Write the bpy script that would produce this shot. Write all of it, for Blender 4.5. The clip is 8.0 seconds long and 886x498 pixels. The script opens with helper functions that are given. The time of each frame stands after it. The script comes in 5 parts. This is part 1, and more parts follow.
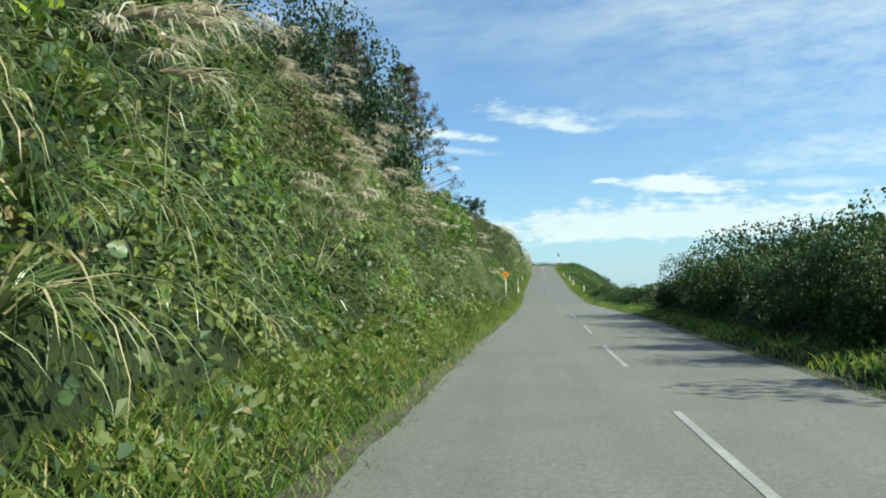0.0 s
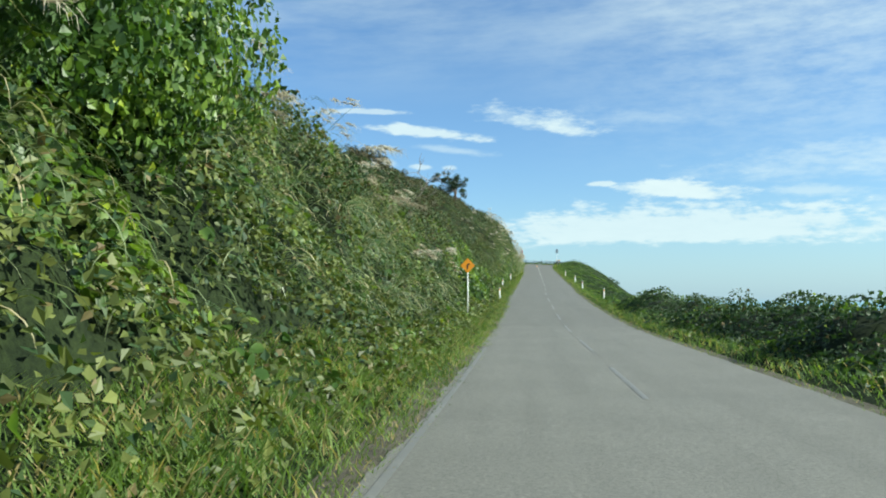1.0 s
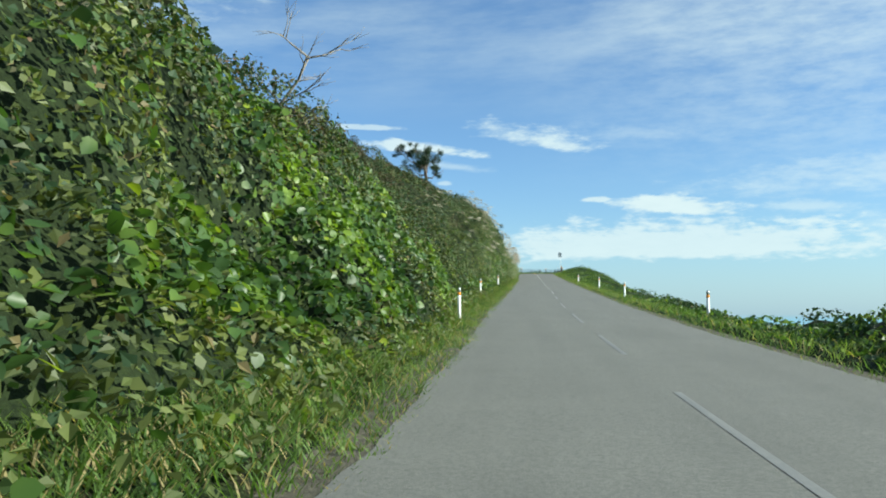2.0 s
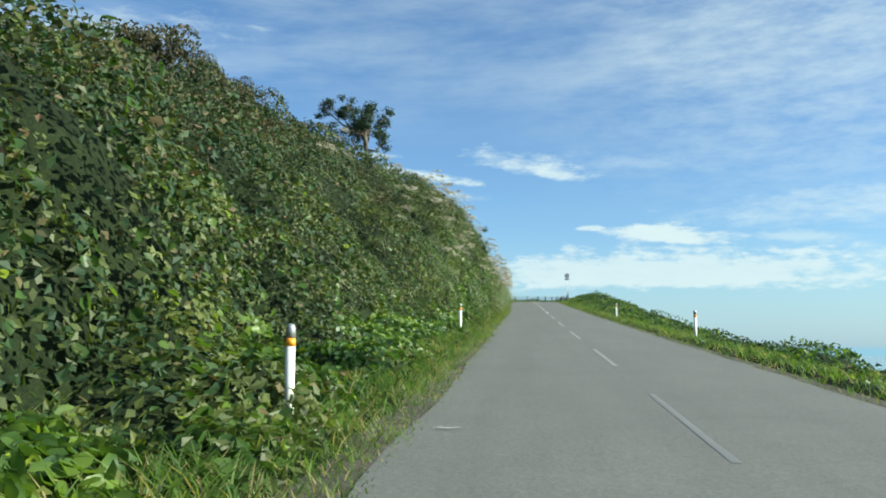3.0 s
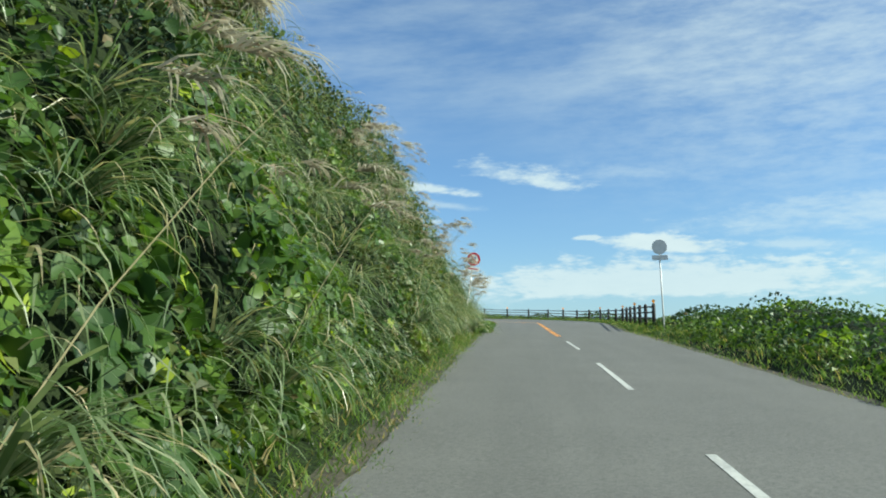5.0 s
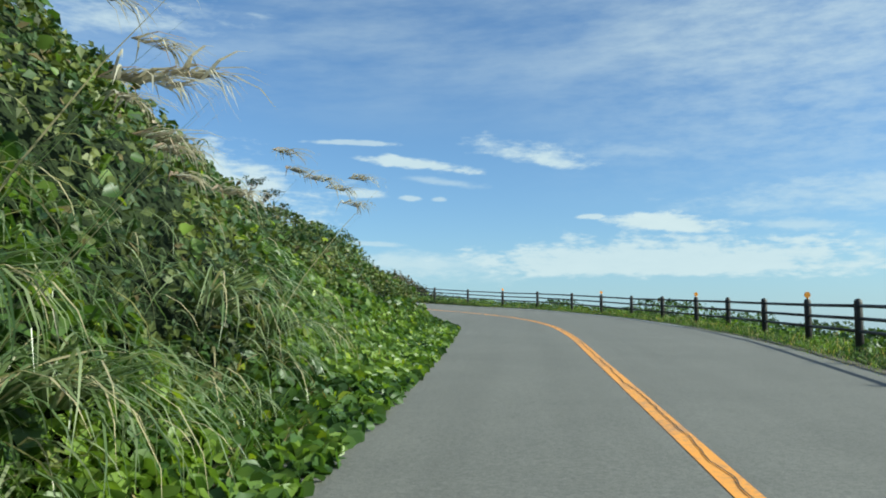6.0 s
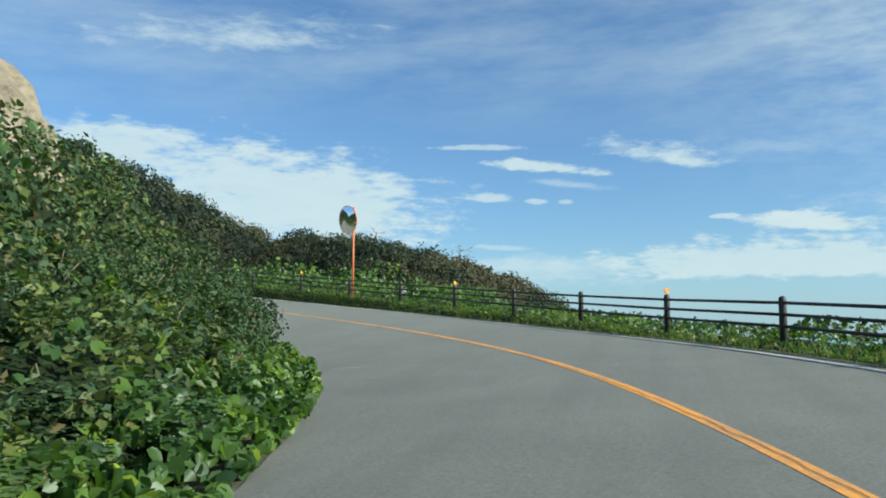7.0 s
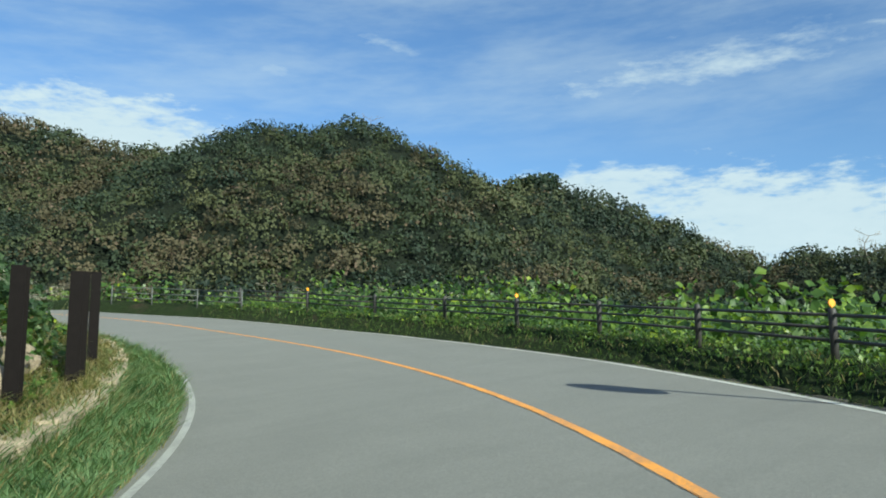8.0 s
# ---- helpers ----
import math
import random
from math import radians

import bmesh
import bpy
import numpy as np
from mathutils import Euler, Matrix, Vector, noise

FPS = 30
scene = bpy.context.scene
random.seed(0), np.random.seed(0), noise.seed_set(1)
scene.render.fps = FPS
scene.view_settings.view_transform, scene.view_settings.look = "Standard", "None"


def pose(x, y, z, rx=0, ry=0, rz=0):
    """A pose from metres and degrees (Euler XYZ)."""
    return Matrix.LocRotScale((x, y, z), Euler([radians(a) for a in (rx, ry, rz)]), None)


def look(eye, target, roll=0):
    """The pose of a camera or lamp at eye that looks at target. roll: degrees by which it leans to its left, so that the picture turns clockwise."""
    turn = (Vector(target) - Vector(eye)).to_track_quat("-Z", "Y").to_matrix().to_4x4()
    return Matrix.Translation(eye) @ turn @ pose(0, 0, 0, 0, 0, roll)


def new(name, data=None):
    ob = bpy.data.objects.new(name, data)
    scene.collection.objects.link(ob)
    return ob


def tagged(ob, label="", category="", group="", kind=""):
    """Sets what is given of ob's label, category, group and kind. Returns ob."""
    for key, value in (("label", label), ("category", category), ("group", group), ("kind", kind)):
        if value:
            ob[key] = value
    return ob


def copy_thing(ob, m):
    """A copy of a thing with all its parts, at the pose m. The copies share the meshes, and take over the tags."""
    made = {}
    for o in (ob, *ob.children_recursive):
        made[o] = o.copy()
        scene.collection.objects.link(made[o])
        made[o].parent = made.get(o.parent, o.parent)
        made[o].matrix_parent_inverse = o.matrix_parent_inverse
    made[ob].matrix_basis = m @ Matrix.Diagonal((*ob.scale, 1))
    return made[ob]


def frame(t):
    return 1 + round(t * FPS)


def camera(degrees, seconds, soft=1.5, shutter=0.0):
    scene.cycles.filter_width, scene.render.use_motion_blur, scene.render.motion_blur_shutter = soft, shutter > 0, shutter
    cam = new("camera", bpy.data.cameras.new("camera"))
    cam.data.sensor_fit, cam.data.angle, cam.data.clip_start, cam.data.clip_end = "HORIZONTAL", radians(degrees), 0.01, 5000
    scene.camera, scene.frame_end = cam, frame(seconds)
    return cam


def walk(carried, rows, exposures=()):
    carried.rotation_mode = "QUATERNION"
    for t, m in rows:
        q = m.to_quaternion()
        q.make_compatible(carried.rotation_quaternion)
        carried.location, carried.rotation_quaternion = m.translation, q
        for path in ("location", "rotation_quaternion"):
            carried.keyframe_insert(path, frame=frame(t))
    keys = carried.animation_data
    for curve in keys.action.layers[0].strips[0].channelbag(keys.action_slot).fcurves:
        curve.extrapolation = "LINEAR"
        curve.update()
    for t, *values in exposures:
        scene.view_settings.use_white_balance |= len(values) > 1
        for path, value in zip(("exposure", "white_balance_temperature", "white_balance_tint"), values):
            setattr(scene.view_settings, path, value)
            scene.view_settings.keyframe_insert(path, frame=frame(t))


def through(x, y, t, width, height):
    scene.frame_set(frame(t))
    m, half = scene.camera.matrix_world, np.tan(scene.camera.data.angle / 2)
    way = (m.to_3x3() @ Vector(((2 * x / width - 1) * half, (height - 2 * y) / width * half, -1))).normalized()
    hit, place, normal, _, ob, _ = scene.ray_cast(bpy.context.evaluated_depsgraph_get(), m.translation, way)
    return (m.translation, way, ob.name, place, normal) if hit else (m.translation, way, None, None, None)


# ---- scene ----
# camera: seconds, eye (x, y, z), turn to the left, tilt, lean
cam = camera(55.79, 8.0, soft=1.9, shutter=0.0)
ROWS = [
    (0.0, 0.000, 0.000, 1.300, 6.147, 3.577, -1.280),
    (0.1, -0.029, 3.705, 1.343, 5.647, 3.902, -1.224),
    (0.2, -0.039, 7.405, 1.395, 5.353, 4.027, -1.227),
    (0.3, -0.036, 11.099, 1.450, 5.236, 3.956, -1.286),
    (0.4, -0.025, 14.783, 1.499, 5.276, 3.793, -1.315),
    (0.5, -0.005, 18.457, 1.550, 5.227, 3.816, -1.163),
    (0.6, 0.034, 22.118, 1.626, 4.492, 4.616, -0.605),
    (0.7, 0.092, 25.772, 1.734, 3.949, 5.243, -0.046),
    (0.8, 0.144, 29.425, 1.842, 4.400, 4.832, 0.137),
    (0.9, 0.167, 33.082, 1.920, 5.152, 4.119, 0.108),
    (1.0, 0.156, 36.742, 1.963, 5.757, 3.533, 0.005),
    (1.1, 0.128, 40.407, 1.985, 5.842, 3.347, -0.049),
    (1.2, 0.097, 44.074, 1.998, 5.713, 3.295, -0.073),
    (1.3, 0.070, 47.743, 2.001, 5.611, 3.134, -0.082),
    (1.4, 0.050, 51.414, 1.996, 5.521, 2.983, -0.081),
    (1.5, 0.036, 55.088, 1.984, 5.444, 2.913, -0.076),
    (1.6, 0.027, 58.763, 1.971, 5.389, 2.968, -0.067),
    (1.7, 0.020, 62.441, 1.967, 5.361, 3.172, -0.057),
    (1.8, 0.014, 66.121, 1.981, 5.358, 3.526, -0.044),
    (1.9, 0.008, 69.803, 2.022, 5.375, 4.012, -0.026),
    (2.0, -0.000, 73.487, 2.097, 5.402, 4.590, 0.000),
    (2.1, -0.009, 77.173, 2.210, 5.429, 5.202, 0.038),
    (2.2, -0.018, 80.862, 2.362, 5.443, 5.778, 0.089),
    (2.3, -0.023, 84.555, 2.541, 5.417, 6.229, 0.155),
    (2.4, -0.020, 88.252, 2.731, 5.274, 6.363, 0.228),
    (2.5, -0.012, 91.954, 2.928, 5.176, 6.438, 0.291),
    (2.6, -0.004, 95.663, 3.129, 5.185, 6.288, 0.299),
    (2.7, 0.000, 99.377, 3.328, 5.237, 6.192, 0.297),
    (2.8, 0.003, 103.094, 3.526, 5.268, 6.234, 0.309),
    (2.9, 0.009, 106.813, 3.728, 5.220, 6.382, 0.340),
    (3.0, 0.029, 110.531, 3.935, 5.018, 6.483, 0.377),
    (3.1, 0.078, 114.249, 4.134, 4.474, 6.178, 0.384),
    (3.2, 0.152, 117.966, 4.319, 4.064, 5.932, 0.402),
    (3.3, 0.233, 121.683, 4.500, 4.078, 5.973, 0.445),
    (3.4, 0.296, 125.399, 4.695, 4.727, 6.373, 0.506),
    (3.5, 0.328, 129.113, 4.914, 5.440, 6.843, 0.520),
    (3.6, 0.339, 132.824, 5.151, 5.449, 6.895, 0.399),
    (3.7, 0.342, 136.533, 5.395, 5.397, 6.901, 0.240),
    (3.8, 0.341, 140.239, 5.638, 5.442, 6.921, 0.082),
    (3.9, 0.338, 143.943, 5.881, 5.573, 6.947, -0.048),
    (4.0, 0.339, 147.645, 6.121, 5.598, 6.899, -0.128),
    (4.1, 0.354, 151.345, 6.356, 5.145, 6.773, -0.142),
    (4.2, 0.388, 155.044, 6.585, 4.775, 6.685, -0.126),
    (4.3, 0.434, 158.740, 6.812, 4.720, 6.677, -0.106),
    (4.4, 0.478, 162.435, 7.039, 4.970, 6.734, -0.103),
    (4.5, 0.514, 166.128, 7.271, 5.257, 6.782, -0.129),
    (4.6, 0.546, 169.819, 7.505, 4.927, 6.687, -0.190),
    (4.7, 0.576, 173.509, 7.738, 4.824, 6.662, -0.270),
    (4.8, 0.605, 177.197, 7.973, 4.793, 6.818, -0.271),
    (4.9, 0.634, 180.882, 8.216, 4.802, 7.028, -0.232),
    (5.0, 0.663, 184.565, 8.473, 4.827, 7.221, -0.175),
    (5.1, 0.691, 188.244, 8.739, 4.857, 7.350, -0.114),
    (5.2, 0.717, 191.920, 9.012, 4.886, 7.380, -0.057),
    (5.3, 0.741, 195.595, 9.282, 4.911, 7.294, -0.002),
    (5.4, 0.764, 199.268, 9.544, 4.932, 7.093, 0.051),
    (5.5, 0.786, 202.940, 9.789, 4.947, 6.798, 0.107),
    (5.6, 0.808, 206.612, 10.015, 4.958, 6.444, 0.167),
    (5.7, 0.828, 210.283, 10.218, 4.966, 6.086, 0.230),
    (5.8, 0.846, 213.953, 10.401, 4.973, 5.797, 0.290),
    (5.9, 0.861, 217.621, 10.573, 5.009, 5.684, 0.332),
    (6.0, 0.874, 221.283, 10.744, 5.025, 5.684, 0.359),
    (6.1, 0.887, 224.935, 10.924, 5.056, 5.844, 0.363),
    (6.2, 0.893, 228.576, 11.110, 5.224, 5.847, 0.392),
    (6.3, 0.884, 232.203, 11.298, 5.487, 5.823, 0.516),
    (6.4, 0.846, 235.815, 11.483, 6.092, 5.744, 0.669),
    (6.5, 0.769, 239.406, 11.662, 6.745, 5.649, 0.850),
    (6.6, 0.643, 242.971, 11.835, 7.529, 5.542, 0.986),
    (6.7, 0.455, 246.506, 12.002, 8.538, 5.412, 1.034),
    (6.8, 0.187, 250.010, 12.173, 10.186, 5.659, 0.924),
    (6.9, -0.178, 253.479, 12.351, 11.965, 5.826, 0.692),
    (7.0, -0.653, 256.909, 12.539, 13.717, 5.895, 0.351),
    (7.1, -1.254, 260.294, 12.744, 15.651, 6.330, -0.095),
    (7.2, -1.995, 263.631, 12.962, 17.964, 6.570, -0.481),
    (7.3, -2.901, 266.911, 13.182, 21.806, 6.693, -0.624),
    (7.4, -3.996, 270.124, 13.405, 25.252, 6.769, -0.610),
    (7.5, -5.277, 273.262, 13.636, 28.547, 6.892, -0.553),
    (7.6, -6.735, 276.314, 13.882, 32.249, 7.367, -0.552),
    (7.7, -8.375, 279.266, 14.151, 35.958, 7.776, -0.569),
    (7.8, -10.193, 282.103, 14.438, 39.617, 8.020, -0.534),
    (7.9, -12.178, 284.818, 14.733, 43.354, 8.267, -0.346),
    (8.0, -14.324, 287.408, 15.030, 46.796, 8.181, -0.201),
]


def aim(x, y, z, turn, tilt, lean):
    h, p = radians(turn), radians(tilt)
    way = Vector((-math.sin(h) * math.cos(p), math.cos(h) * math.cos(p), math.sin(p)))
    return look((x, y, z), Vector((x, y, z)) + way * 10, lean)


walk(cam, [(r[0], aim(*r[1:])) for r in ROWS], exposures=[(0.0, 0.9, 6550, -8), (1.2, 0.80, 6350, -8), (4.5, 0.72, 6350, -8), (6.2, 0.58, 6250, -8), (7.0, 0.55, 6200, -8), (8.0, 0.62, 6250, -8)])

# ---- world, sun ----
SUN_EL, SUN_AZ = radians(29), radians(97)      # height, clockwise from +y
sun = new("sun", bpy.data.lights.new("sun", "SUN"))
sun.data.energy, sun.data.angle, sun.data.color = 5.5, radians(0.6), (1.0, 0.94, 0.84)
to_sun = Vector((math.sin(SUN_AZ) * math.cos(SUN_EL), math.cos(SUN_AZ) * math.cos(SUN_EL), math.sin(SUN_EL)))
sun.matrix_world = look(to_sun * 500, (0, 0, 0))
sun.location = to_sun * 500


class Nodes:
    """Short hand for node trees."""

    def __init__(self, tree):
        self.t = tree
        tree.nodes.clear()

    def add(self, kind, ins=None, **props):
        n = self.t.nodes.new(kind)
        for k, v in props.items():
            setattr(n, k, v)
        for k, v in (ins or {}).items():
            self.put(n.inputs[k], v)
        return n

    def put(self, sock, v):
        if isinstance(v, bpy.types.NodeSocket):
            self.t.links.new(v, sock)
        elif isinstance(v, bpy.types.Node):
            self.t.links.new(v.outputs[0], sock)
        else:
            sock.default_value = v

    def math(self, op, a, b=0.0, c=0.0, clamp=False):
        n = self.add("ShaderNodeMath", {0: a, 1: b, 2: c}, operation=op, use_clamp=clamp)
        return n.outputs[0]

    def noise(self, vec, scale, detail=3.0, rough=0.5, out=0):
        n = self.add("ShaderNodeTexNoise", {"Scale": scale, "Detail": detail, "Roughness": rough})
        if vec is not None:
            self.put(n.inputs["Vector"], vec)
        return n.outputs[out]

    def ramp(self, fac, *stops):
        n = self.add("ShaderNodeValToRGB", {0: fac})
        el = n.color_ramp.elements
        while len(el) < len(stops):
            el.new(0.5)
        for i, (p, c) in enumerate(stops):
            el[i].position = p
            el[i].color = (*c, 1) if isinstance(c, tuple) else (c, c, c, 1)
        return n.outputs[0]

    def mix(self, fac, a, b, kind="MIX"):
        n = self.add("ShaderNodeMix", data_type="RGBA", blend_type=kind)
        self.put(n.inputs[0], fac)
        for s, v in ((n.inputs[6], a), (n.inputs[7], b)):
            self.put(s, (*v, 1) if isinstance(v, tuple) and len(v) == 3 else v)
        return n.outputs[2]

    def smooth(self, x, lo, hi):
        n = self.add("ShaderNodeMapRange", {"Value": x, "From Min": lo, "From Max": hi}, interpolation_type="SMOOTHSTEP")
        return n.outputs[0]


world = bpy.data.worlds.new("world")
scene.world = world
world.use_nodes = True
w = Nodes(world.node_tree)
sky = w.add("ShaderNodeTexSky", sky_type="NISHITA", sun_disc=False, sun_elevation=SUN_EL, sun_rotation=SUN_AZ, altitude=60, air_density=1.0, dust_density=0.6, ozone_density=1.6)
way = w.add("ShaderNodeTexCoord").outputs["Generated"]
xyz = w.add("ShaderNodeSeparateXYZ", {0: way}).outputs
az = w.math("MULTIPLY", w.math("ARCTAN2", w.math("MULTIPLY", xyz[0], -1), xyz[1]), 57.2958)   # degrees to the left of +y
el = w.math("MULTIPLY", w.math("ARCSINE", xyz[2]), 57.2958)
detail = w.add("ShaderNodeCombineXYZ", {0: w.math("MULTIPLY", az, 0.42), 1: w.math("MULTIPLY", el, 1.35), 2: 1.7})
flow = w.add("ShaderNodeCombineXYZ", {0: w.math("MULTIPLY", az, 0.05), 1: w.math("MULTIPLY", w.math("ADD", el, w.math("MULTIPLY", az, 0.05)), 0.22), 2: 0.3})
wisp = w.noise(flow, 1.6, 6, 0.62)
fine = w.noise(detail, 0.9, 8, 0.62)
warp = w.math("ADD", w.math("MULTIPLY", w.math("SUBTRACT", wisp, 0.5), 0.9), w.math("MULTIPLY", w.math("SUBTRACT", fine, 0.5), 2.2))


def puff(a0, e0, wa, rise, sink, tilt=0.0, soft=0.5, gain=1.0):
    """One cloud: centre, half width, height above and depth below the centre in degrees."""
    da = w.math("SUBTRACT", az, a0)
    de = w.math("SUBTRACT", w.math("SUBTRACT", el, e0), w.math("MULTIPLY", da, tilt))
    dv = w.math("MAXIMUM", w.math("DIVIDE", de, rise), w.math("DIVIDE", de, -sink))
    q = w.math("ADD", w.math("POWER", w.math("ABSOLUTE", w.math("DIVIDE", da, wa)), 2.4), w.math("POWER", dv, 2))
    inside = w.math("ADD", w.math("SUBTRACT", 1.0, w.math("SQRT", q)), warp)
    return w.math("MULTIPLY", w.smooth(inside, 0.0, soft), gain)


cloud = None
for spec in ((-1.7, 11.8, 5.0, 1.25, 0.7, 0.19, 0.95, 0.9), (-8.8, 12.1, 9.0, 1.5, 1.2, 0.05, 1.6, 0.35),      # wedge and the thin sheet behind it
             (-10.2, 7.2, 5.4, 0.75, 0.55, 0.08, 0.6, 0.95), (-5.0, 7.85, 1.3, 0.3, 0.25, 0.0, 0.5, 0.8), (-18.5, 6.9, 3.4, 0.6, 0.5, 0.05, 0.8, 0.5),
             (6.6, 11.4, 5.0, 0.5, 0.45, 0.1, 0.5, 0.85), (11.3, 12.8, 3.6, 0.26, 0.2, 0.0, 0.5, 0.6), (4.8, 10.2, 3.4, 0.35, 0.3, 0.12, 1.0, 0.4),
             (10.3, 9.3, 1.9, 0.42, 0.35, 0.02, 0.5, 0.75), (7.2, 9.1, 1.0, 0.3, 0.25, 0.0, 0.5, 0.65), (5.4, 9.1, 0.7, 0.25, 0.2, 0.0, 0.5, 0.55), (9.8, 6.0, 2.2, 0.3, 0.25, 0.05, 0.6, 0.5),
             (-10, 4.6, 17, 2.0, 1.0, 0.0, 0.5, 0.82), (-30, 5.0, 14, 2.0, 1.2, 0.0, 0.8, 0.6), (7, 4.6, 12, 1.2, 1.4, 0.0, 1.0, 0.6), (-24, 8.6, 14, 2.2, 1.6, 0.0, 1.2, 0.55),
             (25, 9.2, 12.6, 3.8, 3.6, 0.06, 0.6, 0.86), (36, 12.2, 8.5, 1.7, 4.0, 0.05, 0.7, 0.85), (70, 14.5, 12, 3.6, 5.0, 0.0, 0.8, 0.9),
             (29, 19.5, 15.0, 2.3, 1.7, -0.08, 1.5, 0.75), (50.5, 21.8, 2.6, 0.8, 0.6, 0.3, 1.0, 0.4), (58.5, 20.0, 2.0, 0.7, 0.6, 0.0, 1.0, 0.4),
             (120, 22, 40, 8, 8, 0, 1.0, 0.5), (-95, 18, 40, 7, 7, 0, 1.0, 0.5), (180, 40, 40, 10, 10, 0, 1.2, 0.4)):
    p = puff(*spec)
    cloud = p if cloud is None else w.math("MAXIMUM", cloud, p)
sheet = w.math("MULTIPLY", w.smooth(wisp, 0.28, 0.78), w.smooth(el, 12.0, 19.0))
side = w.math("MULTIPLY", w.smooth(az, 4.0, -20.0), w.smooth(el, 7.0, 13.0))
veil = w.math("ADD", w.math("MULTIPLY", sheet, 0.34), w.math("MULTIPLY", w.math("MULTIPLY", side, w.smooth(fine, 0.2, 0.75)), 0.34))
cloud = w.math("MAXIMUM", cloud, veil)
haze = w.smooth(el, 7.0, -0.5)
blue = w.mix(w.math("MULTIPLY", haze, 0.5), w.mix(1.0, sky, (0.85, 0.99, 1.28), "MULTIPLY"), (3.2, 4.8, 6.9))
lit = w.mix(cloud, blue, w.mix(fine, (5.4, 6.0, 6.7), (6.5, 6.9, 7.4)))
below = w.mix(w.smooth(el, -0.25, 0.15), (2.6, 4.4, 5.9), lit)
out = w.add("ShaderNodeOutputWorld", {0: w.add("ShaderNodeBackground", {0: below, 1: 0.082})})


# ---- materials ----
def material(name, rough=0.7, metal=0.0):
    m = bpy.data.materials.new(name)
    m.use_nodes = True
    n = Nodes(m.node_tree)
    b = n.add("ShaderNodeBsdfPrincipled", {"Roughness": rough, "Metallic": metal})
    n.add("ShaderNodeOutputMaterial", {0: b})
    return m, n, b


def place_coord(n):
    return n.add("ShaderNodeNewGeometry").outputs["Position"]


def leafy(name, dark, mid, light, rough=0.5, glow=0.35, patch=0.35, dry=(0.25, 0.17, 0.06), dryness=0.06, grain=0.30, through=(1.5, 1.6, 0.7)):
    """Leaves: colour varies leaf by leaf, clump by clump and in patches; thin, so light comes through."""
    m = bpy.data.materials.new(name)
    m.use_nodes = True
    n = Nodes(m.node_tree)
    geo = n.add("ShaderNodeNewGeometry")
    rnd = geo.outputs["Random Per Island"]
    big = n.smooth(n.noise(geo.outputs["Position"], patch, 3, 0.6), 0.33, 0.67)
    mid_ = n.smooth(n.noise(geo.outputs["Position"], patch * 4.3, 2, 0.5), 0.33, 0.67)
    rest = n.math("ADD", n.math("MULTIPLY", big, 0.5), n.math("MULTIPLY", mid_, 0.5))
    tone = n.math("ADD", n.math("MULTIPLY", rnd, grain), n.math("MULTIPLY", rest, 1 - grain))
    col = n.ramp(tone, (0.08, dark), (0.5, mid), (0.92, light))
    old = n.math("GREATER_THAN", n.math("FRACT", n.math("MULTIPLY", rnd, 37.7)), 1 - dryness)
    col = n.mix(old, col, dry)
    b = n.add("ShaderNodeBsdfPrincipled", {"Base Color": col, "Roughness": rough, "Specular IOR Level": 0.34})
    t = n.add("ShaderNodeBsdfTranslucent", {0: n.mix(1.0, col, through, "MULTIPLY")})
    n.add("ShaderNodeOutputMaterial", {0: n.add("ShaderNodeMixShader", {0: glow, 1: b, 2: t})})
    return m


KUDZU = leafy("kudzu_leaf", (0.018, 0.042, 0.015), (0.062, 0.116, 0.026), (0.19, 0.27, 0.042), 0.42, 0.34, 0.3, (0.24, 0.30, 0.03), 0.03)
VINE = leafy("olive_vine_leaf", (0.034, 0.042, 0.016), (0.088, 0.112, 0.032), (0.185, 0.205, 0.058), 0.5, 0.30, 0.3, (0.16, 0.13, 0.06), 0.04)
SHRUB = leafy("shrub_leaf", (0.016, 0.036, 0.016), (0.034, 0.066, 0.024), (0.075, 0.112, 0.035), 0.6, 0.25, 0.3, (0.12, 0.09, 0.04), 0.03)
DARKSHRUB = leafy("dark_shrub_leaf", (0.010, 0.024, 0.014), (0.020, 0.042, 0.020), (0.04, 0.07, 0.03), 0.5, 0.2, 0.3, (0.08, 0.06, 0.03), 0.03)
BROWN = leafy("brownish_leaf", (0.026, 0.030, 0.014), (0.058, 0.058, 0.026), (0.105, 0.092, 0.045), 0.7, 0.2, 0.3, (0.15, 0.095, 0.06), 0.08)
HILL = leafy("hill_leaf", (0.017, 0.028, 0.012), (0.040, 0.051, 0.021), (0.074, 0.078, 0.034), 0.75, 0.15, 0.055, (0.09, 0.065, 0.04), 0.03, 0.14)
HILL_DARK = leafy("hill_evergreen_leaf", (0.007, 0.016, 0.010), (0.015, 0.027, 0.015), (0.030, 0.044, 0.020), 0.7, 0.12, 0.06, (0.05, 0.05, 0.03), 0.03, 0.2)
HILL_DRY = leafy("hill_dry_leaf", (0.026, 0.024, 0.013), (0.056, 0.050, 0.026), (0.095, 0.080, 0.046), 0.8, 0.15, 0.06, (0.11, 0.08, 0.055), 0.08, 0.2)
GRASS = leafy("grass_blade", (0.055, 0.10, 0.03), (0.115, 0.185, 0.045), (0.22, 0.28, 0.09), 0.6, 0.45, 0.5, (0.36, 0.29, 0.14), 0.14)
FRESH = leafy("fresh_grass_blade", (0.055, 0.105, 0.045), (0.12, 0.20, 0.085), (0.24, 0.33, 0.17), 0.5, 0.4, 0.8, (0.34, 0.28, 0.14), 0.08)
